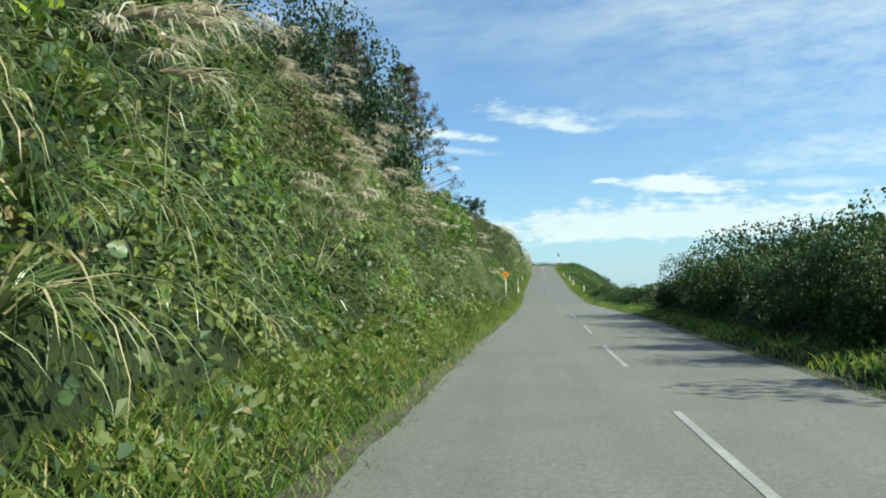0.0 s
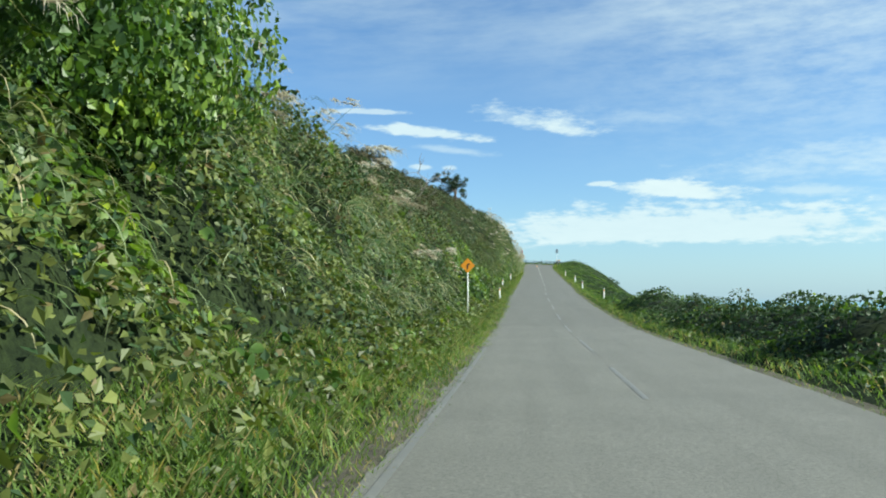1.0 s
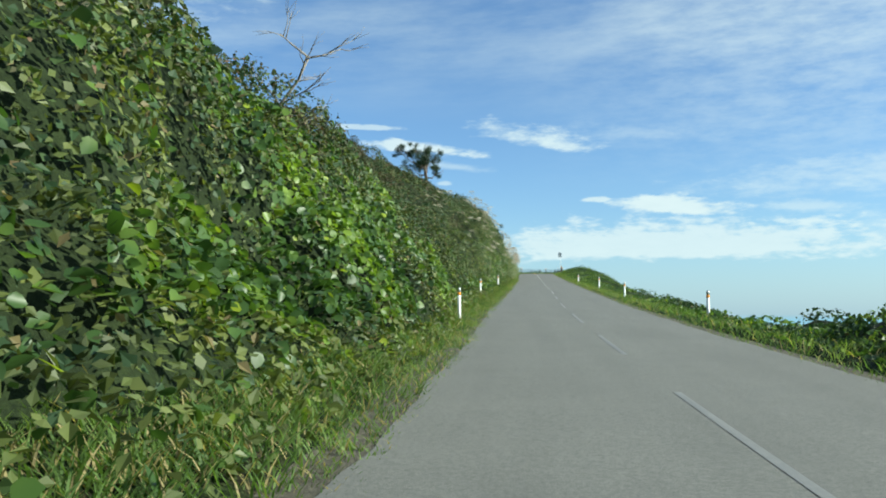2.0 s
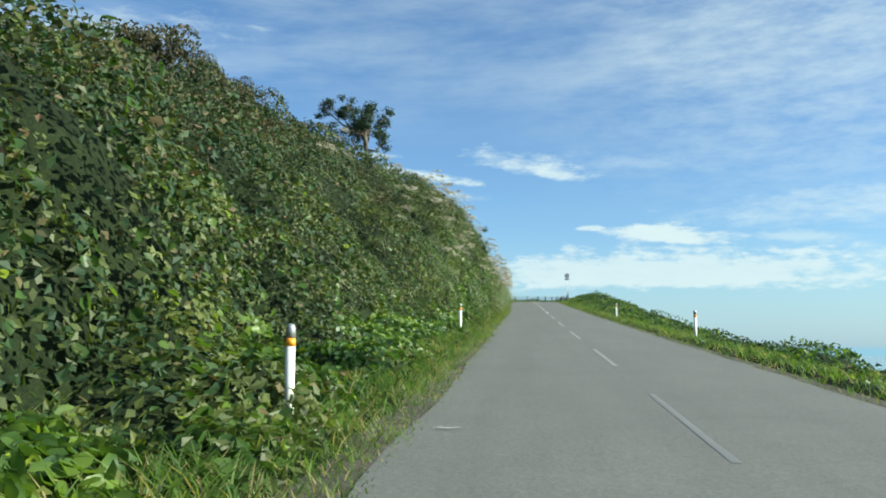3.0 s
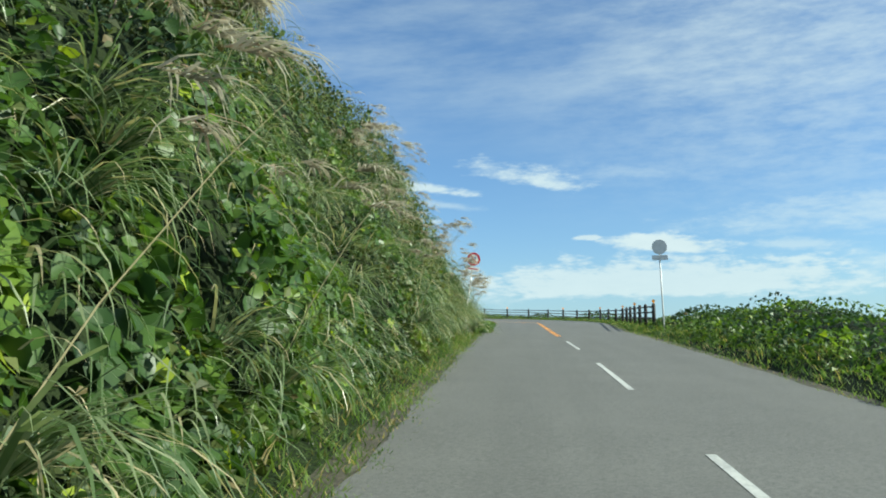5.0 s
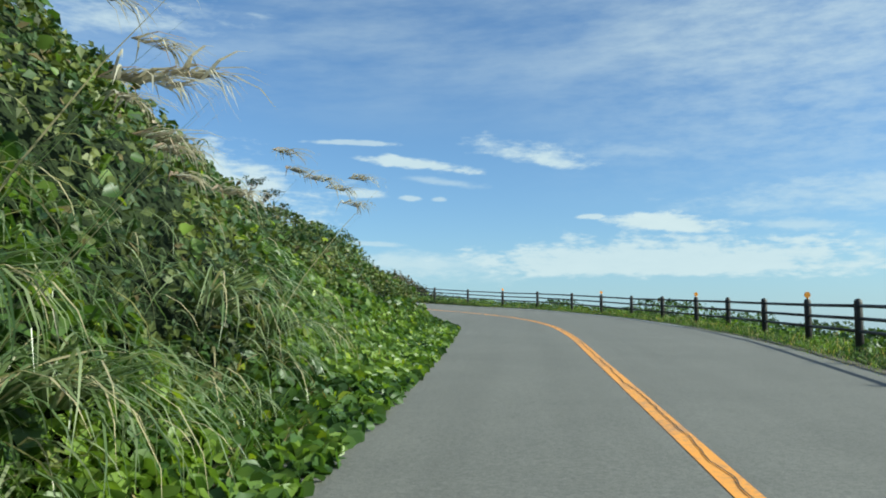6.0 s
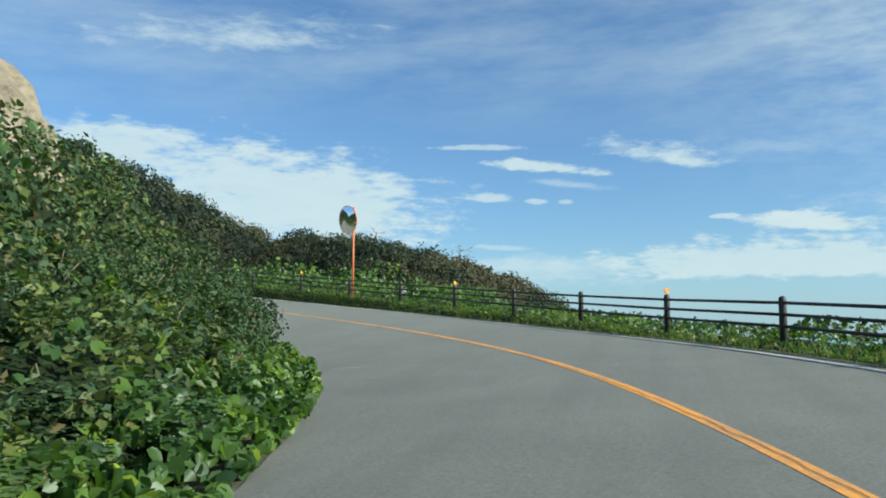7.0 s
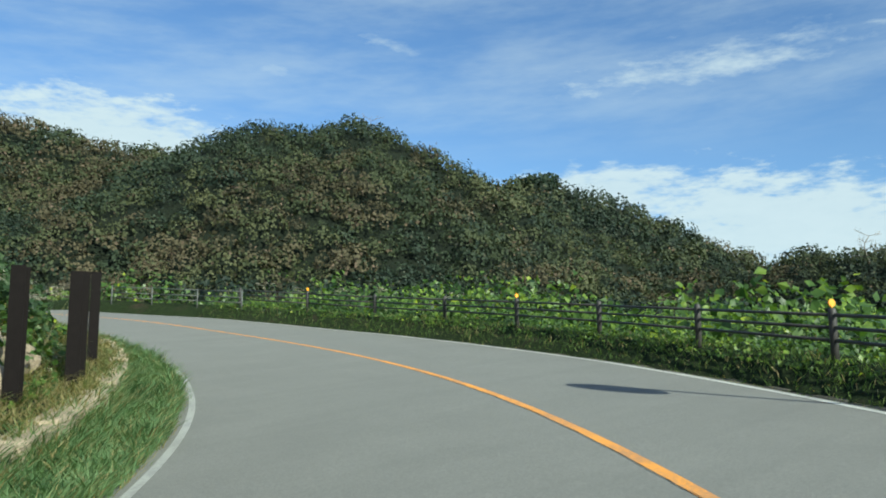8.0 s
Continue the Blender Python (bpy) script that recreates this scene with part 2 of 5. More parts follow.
REED = leafy("reed_blade", (0.045, 0.080, 0.030), (0.105, 0.150, 0.060), (0.30, 0.33, 0.19), 0.30, 0.35, 0.5, (0.38, 0.33, 0.20), 0.12, 0.6, (1.3, 1.4, 0.9))
DRYGRASS = leafy("dry_grass_blade", (0.13, 0.11, 0.05), (0.24, 0.20, 0.09), (0.36, 0.31, 0.16), 0.7, 0.35, 0.5, (0.10, 0.14, 0.04), 0.3)
PLUME = leafy("seed_plume", (0.30, 0.275, 0.21), (0.44, 0.41, 0.325), (0.62, 0.59, 0.50), 0.8, 0.4, 0.7, (0.40, 0.30, 0.22), 0.1, 0.42, (1.15, 1.1, 1.0))
NEEDLE = leafy("pine_needle", (0.014, 0.030, 0.018), (0.028, 0.050, 0.028), (0.05, 0.075, 0.04), 0.6, 0.15, 0.4, (0.17, 0.075, 0.04), 0.28)


def soil_material():
    m, n, b = material("soil_weeds_and_shade", 0.95)
    b.inputs["Specular IOR Level"].default_value = 0.1
    p = place_coord(n)
    warp = n.add("ShaderNodeVectorMath", {0: p, 1: n.noise(p, 5, 2, 0.5, 1)}, operation="ADD").outputs[0]
    cell = n.add("ShaderNodeTexVoronoi", {"Vector": warp, "Scale": 11.0})
    shade = n.add("ShaderNodeSeparateColor", {0: cell.outputs["Color"]}).outputs[0]
    # weed and soil colours darkened to include the shade between leaves
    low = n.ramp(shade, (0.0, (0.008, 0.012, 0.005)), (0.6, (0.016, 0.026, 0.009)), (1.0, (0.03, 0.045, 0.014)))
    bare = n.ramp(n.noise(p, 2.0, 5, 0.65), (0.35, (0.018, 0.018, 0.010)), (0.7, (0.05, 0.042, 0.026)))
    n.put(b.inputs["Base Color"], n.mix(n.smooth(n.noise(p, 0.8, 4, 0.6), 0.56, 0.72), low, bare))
    n.put(b.inputs["Normal"], n.add("ShaderNodeBump", {"Strength": 0.5, "Distance": 0.05, "Height": cell.outputs["Distance"]}))
    return m


def shade_sheet_material(name, low, high, scale):
    """Near-black colour that paints the shade deep in the plants."""
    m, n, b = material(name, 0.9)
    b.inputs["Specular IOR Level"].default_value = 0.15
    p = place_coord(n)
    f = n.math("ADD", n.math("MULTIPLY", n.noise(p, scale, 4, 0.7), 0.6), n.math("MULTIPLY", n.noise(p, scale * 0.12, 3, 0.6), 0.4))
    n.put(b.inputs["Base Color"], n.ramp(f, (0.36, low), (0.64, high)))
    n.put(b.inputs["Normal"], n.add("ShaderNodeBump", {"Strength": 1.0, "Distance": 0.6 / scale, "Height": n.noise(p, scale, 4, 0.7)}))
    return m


def shoulder_material():
    m, n, b = material("dry_litter_and_grit", 0.95)
    p = place_coord(n)
    c = n.ramp(n.math("ADD", n.math("MULTIPLY", n.noise(p, 22, 4, 0.7), 0.6), n.math("MULTIPLY", n.noise(p, 1.3, 4, 0.6), 0.4)), (0.32, (0.03, 0.027, 0.018)), (0.5, (0.075, 0.066, 0.045)), (0.68, (0.17, 0.15, 0.105)))
    n.put(b.inputs["Base Color"], c)
    n.put(b.inputs["Normal"], n.add("ShaderNodeBump", {"Strength": 0.8, "Distance": 0.03, "Height": n.noise(p, 30, 4, 0.7)}))
    return m


def asphalt_material():
    m, n, b = material("worn_asphalt", 0.82)
    p = place_coord(n)
    grain, grit, patch = n.noise(p, 90, 2, 0.7), n.noise(p, 22, 4, 0.8), n.noise(p, 0.5, 5, 0.62)
    mixed = n.math("ADD", n.math("ADD", n.math("MULTIPLY", grain, 0.44), n.math("MULTIPLY", grit, 0.44)), n.math("MULTIPLY", patch, 0.12))
    c = n.ramp(mixed, (0.35, (0.068, 0.068, 0.062)), (0.5, (0.142, 0.140, 0.128)), (0.65, (0.25, 0.245, 0.22)))
    stain = n.smooth(n.noise(p, 0.9, 6, 0.7), 0.56, 0.74)
    c = n.mix(n.math("MULTIPLY", stain, 0.28), c, (0.075, 0.075, 0.068))
    xyz = n.add("ShaderNodeSeparateXYZ", {0: p}).outputs
    along = n.add("ShaderNodeCombineXYZ", {0: n.math("MULTIPLY", xyz[0], 1.6), 1: n.math("MULTIPLY", xyz[1], 0.06), 2: 0.0})
    track = n.smooth(n.noise(along, 1.0, 4, 0.6), 0.42, 0.66)
    c = n.mix(n.math("MULTIPLY", track, 0.22), c, (0.085, 0.084, 0.076))
    dark_stretch = n.smooth(n.math("ADD", xyz[1], n.math("MULTIPLY", xyz[0], 0.1)), 73.0, 73.4)      # darker tone from y = 73, fading out by y = 272
    dark_stretch = n.math("MULTIPLY", dark_stretch, n.smooth(xyz[1], 272.0, 256.0))
    # paler tone mixed in from y = 272 onwards
    n.put(b.inputs["Base Color"], n.mix(n.math("MULTIPLY", n.smooth(xyz[1], 272.0, 300.0), 0.32), n.mix(n.math("MULTIPLY", dark_stretch, 0.22), c, (0.075, 0.075, 0.070)), (0.21, 0.212, 0.195)))
    n.put(b.inputs["Normal"], n.add("ShaderNodeBump", {"Strength": 0.55, "Distance": 0.008, "Height": n.math("ADD", grain, grit)}))
    return m


def paint_material(name, col, worn=0.45):
    m, n, b = material(name, 0.6)
    p = place_coord(n)
    wear = n.smooth(n.math("ADD", n.math("MULTIPLY", n.noise(p, 14, 5, 0.75), 0.6), n.math("MULTIPLY", n.noise(p, 0.8, 3), 0.4)), worn + 0.12, worn - 0.05)
    n.put(b.inputs["Base Color"], n.mix(wear, col, tuple(0.5 * c + 0.06 for c in col)))
    return m


def plain(name, col, rough=0.6, metal=0.0, spread=0.25, scale=6.0, gloss=0.5):
    m, n, b = material(name, rough, metal)
    b.inputs["Specular IOR Level"].default_value = gloss
    p = place_coord(n)
    v = n.noise(p, scale, 5, 0.65)
    n.put(b.inputs["Base Color"], n.ramp(v, (0.25, tuple(c * (1 - spread) for c in col)), (0.75, tuple(min(1, c * (1 + spread)) for c in col))))
    n.put(b.inputs["Normal"], n.add("ShaderNodeBump", {"Strength": 0.25, "Distance": 0.01, "Height": n.noise(p, scale * 6, 4, 0.6)}))
    return m


# both colours hold painted shade for the gaps between leaves
THICKET_SHADE = shade_sheet_material("thicket_shade_paint", (0.007, 0.012, 0.005), (0.024, 0.036, 0.012), 14.0)
CANOPY_SHADE = shade_sheet_material("canopy_shade_paint", (0.004, 0.008, 0.005), (0.014, 0.018, 0.010), 1.6)
SOIL, ASPHALT, GRIT = soil_material(), asphalt_material(), shoulder_material()
FAINT_LINE = paint_material("faint_road_paint", (0.36, 0.355, 0.335), 0.50)
WORN_LINE = paint_material("worn_white_road_paint", (0.36, 0.36, 0.33), 0.46)
GHOST_LINE = paint_material("ghost_road_paint", (0.185, 0.183, 0.17), 0.50)
DIM_LINE = paint_material("dim_road_paint", (0.28, 0.276, 0.255), 0.50)
DULL_STEEL = plain("weathered_steel", (0.10, 0.105, 0.10), 0.6, 0.3, 0.2, 8)
CRACK = plain("crack_filler", (0.03, 0.03, 0.028), 0.9, 0, 0.3, 20)
WHITE_LINE = paint_material("white_road_paint", (0.52, 0.52, 0.48))
YELLOW_LINE = paint_material("yellow_road_paint", (0.72, 0.30, 0.04), 0.44)
BARK = plain("bark", (0.13, 0.10, 0.08), 0.9, 0, 0.4, 9)
DEADWOOD = plain("dead_wood", (0.22, 0.19, 0.16), 0.9, 0, 0.3, 9)
FENCE = plain("dark_stained_rail", (0.035, 0.032, 0.030), 0.6, 0, 0.3, 12)
STEEL = plain("galvanised_steel", (0.42, 0.43, 0.43), 0.45, 0.7, 0.15, 8)
WHITE = plain("white_enamel", (0.72, 0.72, 0.70), 0.4, 0, 0.1, 10)
RED = plain("red_sign_film", (0.42, 0.02, 0.035), 0.4, 0, 0.12, 10)
BLUE = plain("blue_sign_film", (0.01, 0.15, 0.40), 0.4, 0, 0.12, 10)
ORANGE = plain("orange_reflector", (0.85, 0.32, 0.02), 0.35, 0, 0.1, 14)
ORANGE_POLE = plain("orange_pole_paint", (0.62, 0.17, 0.06), 0.5, 0, 0.15, 10)
def rock_material():
    m, n, b = material("weathered_rock", 0.92)
    p = place_coord(n)
    big, small = n.noise(p, 0.35, 6, 0.65), n.noise(p, 2.6, 6, 0.7)
    mixed = n.math("ADD", n.math("MULTIPLY", big, 0.55), n.math("MULTIPLY", small, 0.45))
    n.put(b.inputs["Base Color"], n.ramp(mixed, (0.34, (0.13, 0.10, 0.075)), (0.5, (0.30, 0.24, 0.17)), (0.68, (0.42, 0.35, 0.26))))
    n.put(b.inputs["Normal"], n.add("ShaderNodeBump", {"Strength": 0.9, "Distance": 0.35, "Height": n.math("ADD", big, small)}))
    return m


ROCK = rock_material()
CONCRETE = plain("old_concrete", (0.30, 0.245, 0.17), 0.92, 0, 0.45, 2.4)
POSTBROWN = plain("brown_post_paint", (0.006, 0.0045, 0.0045), 0.85, 0, 0.3, 10, 0.15)


def sea_material():
    m, n, b = material("sea_water", 0.12)
    p = place_coord(n)
    n.put(b.inputs["Base Color"], n.ramp(n.noise(p, 0.004, 4), (0.3, (0.06, 0.17, 0.25)), (0.7, (0.09, 0.22, 0.30))))
    n.put(b.inputs["Normal"], n.add("ShaderNodeBump", {"Strength": 0.06, "Distance": 0.3, "Height": n.noise(p, 0.3, 4)}))
    return m


SEA = sea_material()


# ---- mesh helpers ----
def mesh_arrays(name, verts, faces, mat, smooth=False):
    """A mesh from an (n, 3) array of places and an (m, k) array of corners."""
    verts, faces = np.asarray(verts, np.float32), np.asarray(faces, np.int32)
    me = bpy.data.meshes.new(name)
    k = faces.shape[1]
    me.vertices.add(len(verts))
    me.vertices.foreach_set("co", verts.ravel())
    me.loops.add(faces.size)
    me.loops.foreach_set("vertex_index", faces.ravel())
    me.polygons.add(len(faces))
    me.polygons.foreach_set("loop_start", np.arange(0, faces.size, k, dtype=np.int32))
    me.polygons.foreach_set("use_smooth", np.full(len(faces), smooth))
    me.update(calc_edges=True)
    me.materials.append(mat)
    return me


def part(name, bm, mat, parent=None, label=""):
    """Links a bmesh as one mesh object under a thing or under a part."""
    me = bpy.data.meshes.new(name)
    bm.to_mesh(me)
    bm.free()
    me.materials.append(mat)
    ob = new(name, me)
    ob.parent = parent
    return tagged(ob, label)


def base(name, m, label, category, group=""):
    """An Empty at the base of a thing."""
    ob = new(name)
    ob.matrix_world = m
    ob.empty_display_size = 0.2
    return tagged(ob, label, category, group)


def ring_tube(bm, pts, radii, sides=8, cap=True):
    """A tapered tube along points."""
    pts = [Vector(p) for p in pts]
    loops = []
    for i, p in enumerate(pts):
        d = (pts[min(i + 1, len(pts) - 1)] - pts[max(i - 1, 0)]).normalized()
        a = d.orthogonal().normalized() if i == 0 else (loops_a - d * loops_a.dot(d)).normalized()
        loops_a = a
        c = d.cross(a)
        loops.append([bm.verts.new(p + (a * math.cos(2 * math.pi * k / sides) + c * math.sin(2 * math.pi * k / sides)) * radii[i]) for k in range(sides)])
    for u, v in zip(loops, loops[1:]):
        for k in range(sides):
            f = bm.faces.new((u[k], u[(k + 1) % sides], v[(k + 1) % sides], v[k]))
            f.smooth = True
    if cap:
        bm.faces.new(loops[0][::-1])
        bm.faces.new(loops[-1])
    return bm


def box(bm, cx, cy, cz, sx, sy, sz, bevel=0.0):
    r = bmesh.ops.create_cube(bm, size=1.0, matrix=Matrix.Translation((cx, cy, cz)) @ Matrix.Diagonal((sx, sy, sz, 1)))
    if bevel:
        edges = list({e for v in r["verts"] for e in v.link_edges})
        bmesh.ops.bevel(bm, geom=edges, offset=bevel, segments=2, affect="EDGES", profile=0.5)
    return bm


# ---- the lie of the land ----
def hash2(i, j, seed):
    h = np.sin(i * 127.1 + j * 311.7 + seed * 74.7) * 43758.5453
    return h - np.floor(h)


def vnoise(x, y, seed=0):
    x, y = np.asarray(x, float), np.asarray(y, float)
    i, j = np.floor(x), np.floor(y)
    u, v = x - i, y - j
    u, v = u * u * (3 - 2 * u), v * v * (3 - 2 * v)
    return (hash2(i, j, seed) * (1 - u) + hash2(i + 1, j, seed) * u) * (1 - v) + (hash2(i, j + 1, seed) * (1 - u) + hash2(i + 1, j + 1, seed) * u) * v


def fbm(x, y, seed=0, octaves=4):
    t, a = 0.0, 0.5
    for k in range(octaves):
        t = t + a * vnoise(x * 2 ** k, y * 2 ** k, seed + k * 3)
        a *= 0.5
    return t


# the road's centre line: places on its surface
AXIS = np.array([
    (1.45, -37.0, -0.35), (1.45, -18.5, -0.25), (1.45, 0.0, -0.07), (1.5, 18.46, 0.20), (1.76, 36.74, 0.47), (1.81, 55.09, 0.62), (1.76, 73.49, 0.87),
    (1.76, 91.95, 1.58), (1.76, 110.53, 2.55), (2.02, 129.11, 3.59), (2.07, 147.65, 4.74), (2.18, 166.13, 5.91), (2.24, 184.56, 7.13),
    (2.33, 202.94, 8.36), (2.4, 221.28, 9.42), (2.4, 235.0, 10.2), (2.38, 244.37, 10.68), (2.0, 254.36, 11.09), (0.59, 264.25, 11.52),
    (-2.29, 273.82, 11.98), (-6.91, 282.67, 12.5), (-13.14, 290.47, 13.12), (-20.67, 297.03, 13.85), (-29.23, 302.19, 14.68),
    (-38.6, 305.62, 15.6), (-48.5, 306.91, 16.61), (-58.4, 305.74, 17.7), (-67.6, 301.9, 18.5)])


def rounded(points, per=18):
    """A smooth line through points."""
    p = np.vstack([2 * points[0] - points[1], points, 2 * points[-1] - points[-2]])
    t = np.linspace(0, 1, per, endpoint=False)[:, None]
    rows = [0.5 * (2 * b + (c - a) * t + (2 * a - 5 * b + 4 * c - d) * t ** 2 + (3 * b - a - 3 * c + d) * t ** 3) for a, b, c, d in zip(p, p[1:], p[2:], p[3:])]
    return np.vstack(rows + [points[-1:]])


LINE = rounded(AXIS)
RUN = np.r_[0, np.cumsum(np.hypot(*np.diff(LINE[:, :2], axis=0).T))] - 37.0      # metres along the road; 0 where the walk begins
S_END = RUN[-1]


def axis_at(s):
    """Place, and the way to the right, at s metres along."""
    p = np.stack([np.interp(s, RUN, LINE[:, k]) for k in range(3)], -1)
    q = np.stack([np.interp(np.asarray(s) + 0.6, RUN, LINE[:, k]) - np.interp(np.asarray(s) - 0.6, RUN, LINE[:, k]) for k in range(2)], -1)
    q = q / np.linalg.norm(q, axis=-1, keepdims=True)
    return p, np.stack([q[..., 1], -q[..., 0]], -1)


def edge_left(s):
    return np.interp(s, (-40, 60, 130, 172, 200, 236, 249, 261, 273, 282, 287, 295, 303, 318, 330, 345), (-2.9, -2.95, -3.0, -2.65, -2.95, -3.3, -3.7, -4.55, -4.85, -5.1, -5.8, -6.35, -6.6, -6.3, -5.9, -5.4))


def line_mid(s):
    return np.interp(s, (205, 222, 250, 275, 345), (0.0, -0.12, -0.08, -0.13, -0.12))


def edge_right(s):
    return np.interp(s, (-40, 20, 60, 110, 200, 224, 235, 244, 264, 284, 294, 304, 316, 330, 360), (2.45, 2.45, 2.75, 2.75, 2.65, 3.2, 3.9, 4.45, 4.15, 3.9, 4.3, 4.7, 5.2, 5.5, 4.8))


def lean(s, d):
    """The bend is banked: its outer side lies higher."""
    return 0.071 * np.clip((s - 244) / 30, 0, 1) * np.clip(d, -7.2, 7)


def nearest(x, y):
    """s and d (to the right of the driven lane) of places."""
    s0 = np.arange(-37, S_END, 1.0)
    p, r = axis_at(s0)
    x, y = np.ravel(x), np.ravel(y)
    s, d = np.empty(len(x)), np.empty(len(x))
    for a in range(0, len(x), 20000):
        dx, dy = x[a:a + 20000, None] - p[:, 0], y[a:a + 20000, None] - p[:, 1]
        i = np.argmin(dx * dx + dy * dy, axis=1)
        k = np.arange(len(i))
        d[a:a + 20000] = dx[k, i] * r[i, 0] + dy[k, i] * r[i, 1]
        s[a:a + 20000] = s0[i] + (dx[k, i] * -r[i, 1] + dy[k, i] * r[i, 0])
    return np.clip(s, -37, S_END), d


RIDGES = [  # hilltop lines: place, height, fall
    (((-190, 290, 56), (-182, 350, 60.5), (-178, 372, 60.5)), 0.6),
    (((-121, 352, 51.5), (-118, 363, 54), (-124, 376, 47), (-138, 405, 50), (-160, 455, 63.5), (-154, 495, 60.5), (-136, 530, 46.5), (-112, 520, 38)), 0.76),
    (((-112, 500, 36), (-84, 463, 37.0), (-64, 457, 33.4), (-56, 505, 32.2), (-44, 560, 30), (-30, 600, 21), (-10, 660, -3)), 0.62),
]


def hills(x, y):
    h = np.full(np.shape(x), -60.0)
    for pts, fall in RIDGES:
        for a, b in zip(pts, pts[1:]):
            ax, ay, az_, bx, by, bz = *a, *b
            t = np.clip(((x - ax) * (bx - ax) + (y - ay) * (by - ay)) / ((bx - ax) ** 2 + (by - ay) ** 2), 0, 1)
            dist = np.hypot(x - ax - t * (bx - ax), y - ay - t * (by - ay))
            h = np.maximum(h, az_ + t * (bz - az_) - fall * np.sqrt(dist * dist + 36) + fall * 6)
    return h - 1.4 + (fbm(x / 22, y / 22, 5) - 0.5) * 7 - 3.0 * np.clip(1 - np.abs(fbm(x / 34, y / 34, 8, 3) - 0.45) / 0.09, 0, 1) * np.clip((60 - h) / 25, 0, 1)


def bank_gain(s):
    return np.interp(s, (-40, 10, 38, 48, 58, 86, 96, 102, 108, 125, 138, 148, 156, 166, 185, 215, 226, 232, 236, 241, 252, 262, 270, 278, 290), (1.08, 1.08, 1.04, 0.93, 0.87, 0.87, 0.83, 0.78, 0.63, 0.61, 0.72, 0.82, 0.96, 1.03, 1.03, 1.14, 1.0, 0.86, 0.50, 0.38, 0.38, 0.38, 0.43, 0.45, 0.25))


def foot(s):
    """How far the foot of the bank is set back behind a gentle strip of low weeds."""
    return np.interp(s, (-40, 0, 14, 26, 58, 78, 90, 100, 110, 140, 154, 170), (0.3, 0.7, 1.2, 1.6, 1.6, 1.1, 0.4, 0.4, 2.2, 2.2, 0.8, 0.0))


def steep(u):
    return np.interp(u, (-1, 0, 0.5, 0.9, 1.6, 3.0, 5.5, 9, 13, 20, 35, 70), (-0.4, -0.1, -0.02, 0.2, 1.1, 3.3, 6.3, 8.5, 10.6, 14.2, 17.5, 20))


def verge_lift(s):
    """The outer verge of the bend, on which the fence stands."""
    return np.interp(s, (200, 235, 262, 280, 292, 310, 325, 340), (0.0, -0.18, -0.28, -0.12, 0.06, 0.38, 0.58, 0.6))


def land(s, d, x, y):
    """Height of the bare ground."""
    z = np.interp(s, RUN, LINE[:, 2]) + lean(s, d)
    u = edge_left(s) - d             # past the left edge
    a = np.clip(u - 0.6, 0, foot(s))
    up = steep(u - a) + np.interp(s, (60, 100), (0.5, 0.3)) * a
    up = up + np.interp(s, (246, 258, 276, 286), (0, 1, 1, 0)) * np.interp(u, (5, 9, 14, 22), (0, 1.0, 7.0, 13.0))
    up = np.where(u > 0, up * np.where(u > 1.0, bank_gain(s), 1), up)
    up = up + np.where(u > 1.2, (fbm(s / 6, u / 5, 1) - 0.5) * np.clip(u - 1.2, 0, 2.0), 0)
    shelf = np.interp(u, (-1, 0, 0.5, 1.6, 2.0, 3.6, 7, 15, 30), (-0.4, -0.3, -0.22, 0.12, 0.55, 0.9, 3.0, 6.0, 9))
    k = np.clip((s - 280) / 9, 0, 1)
    up = up * (1 - k) + shelf * k
    v = d - edge_right(s)            # past the right edge
    knoll = np.interp(s, (0, 150, 190, 212, 232, 245), (0.1, 0.1, 0.6, 0.9, 0.4, 0.0))
    down = np.interp(v, (-1, 0, 0.5, 1.5, 3.5, 7, 12, 25, 60, 200), (-0.4, -0.07, 0.03, 0.15, 0.0, -0.9, -3.4, -11, -27, -60))
    valley = np.interp(v, (-1, 0, 0.5, 1.5, 4, 10, 20, 60, 140), (-0.4, -0.07, 0.03, 0.15, 0.0, -0.2, 0.6, 1.0, -20))
    k = np.clip((s - 288) / 24, 0, 1) * np.clip((6 - x) / 22, 0, 1)
    down = down * (1 - k) + valley * k
    down = down + knoll * np.interp(v, (0.5, 4, 9, 16), (0, 1, 1, 0)) + verge_lift(s) * np.interp(v, (0.1, 1.0, 2.5, 6), (0, 1, 1, 0.2))
    down = down + np.where(v > 1.5, (fbm(s / 7, v / 5, 2) - 0.5) * np.clip(v - 1.5, 0, 1.2), 0)
    drop = np.interp(s, (84, 102, 146, 170, 192, 208), (0, 1, 1, 0.6, 0.5, 0))
    down = down - drop * np.interp(v, (0.7, 1.5, 2.5, 4, 7, 12, 25), (0, 0.22, 0.65, 1.2, 1.9, 2.4, 2.4))
    h = z + np.where(u > 0, up, np.where(v > 0, down, -0.4))
    hl = hills(x, y)
    return np.where(((y > 300) | (x < -60)) & ((v > 3) | (u > 14)), np.maximum(h, hl), h)


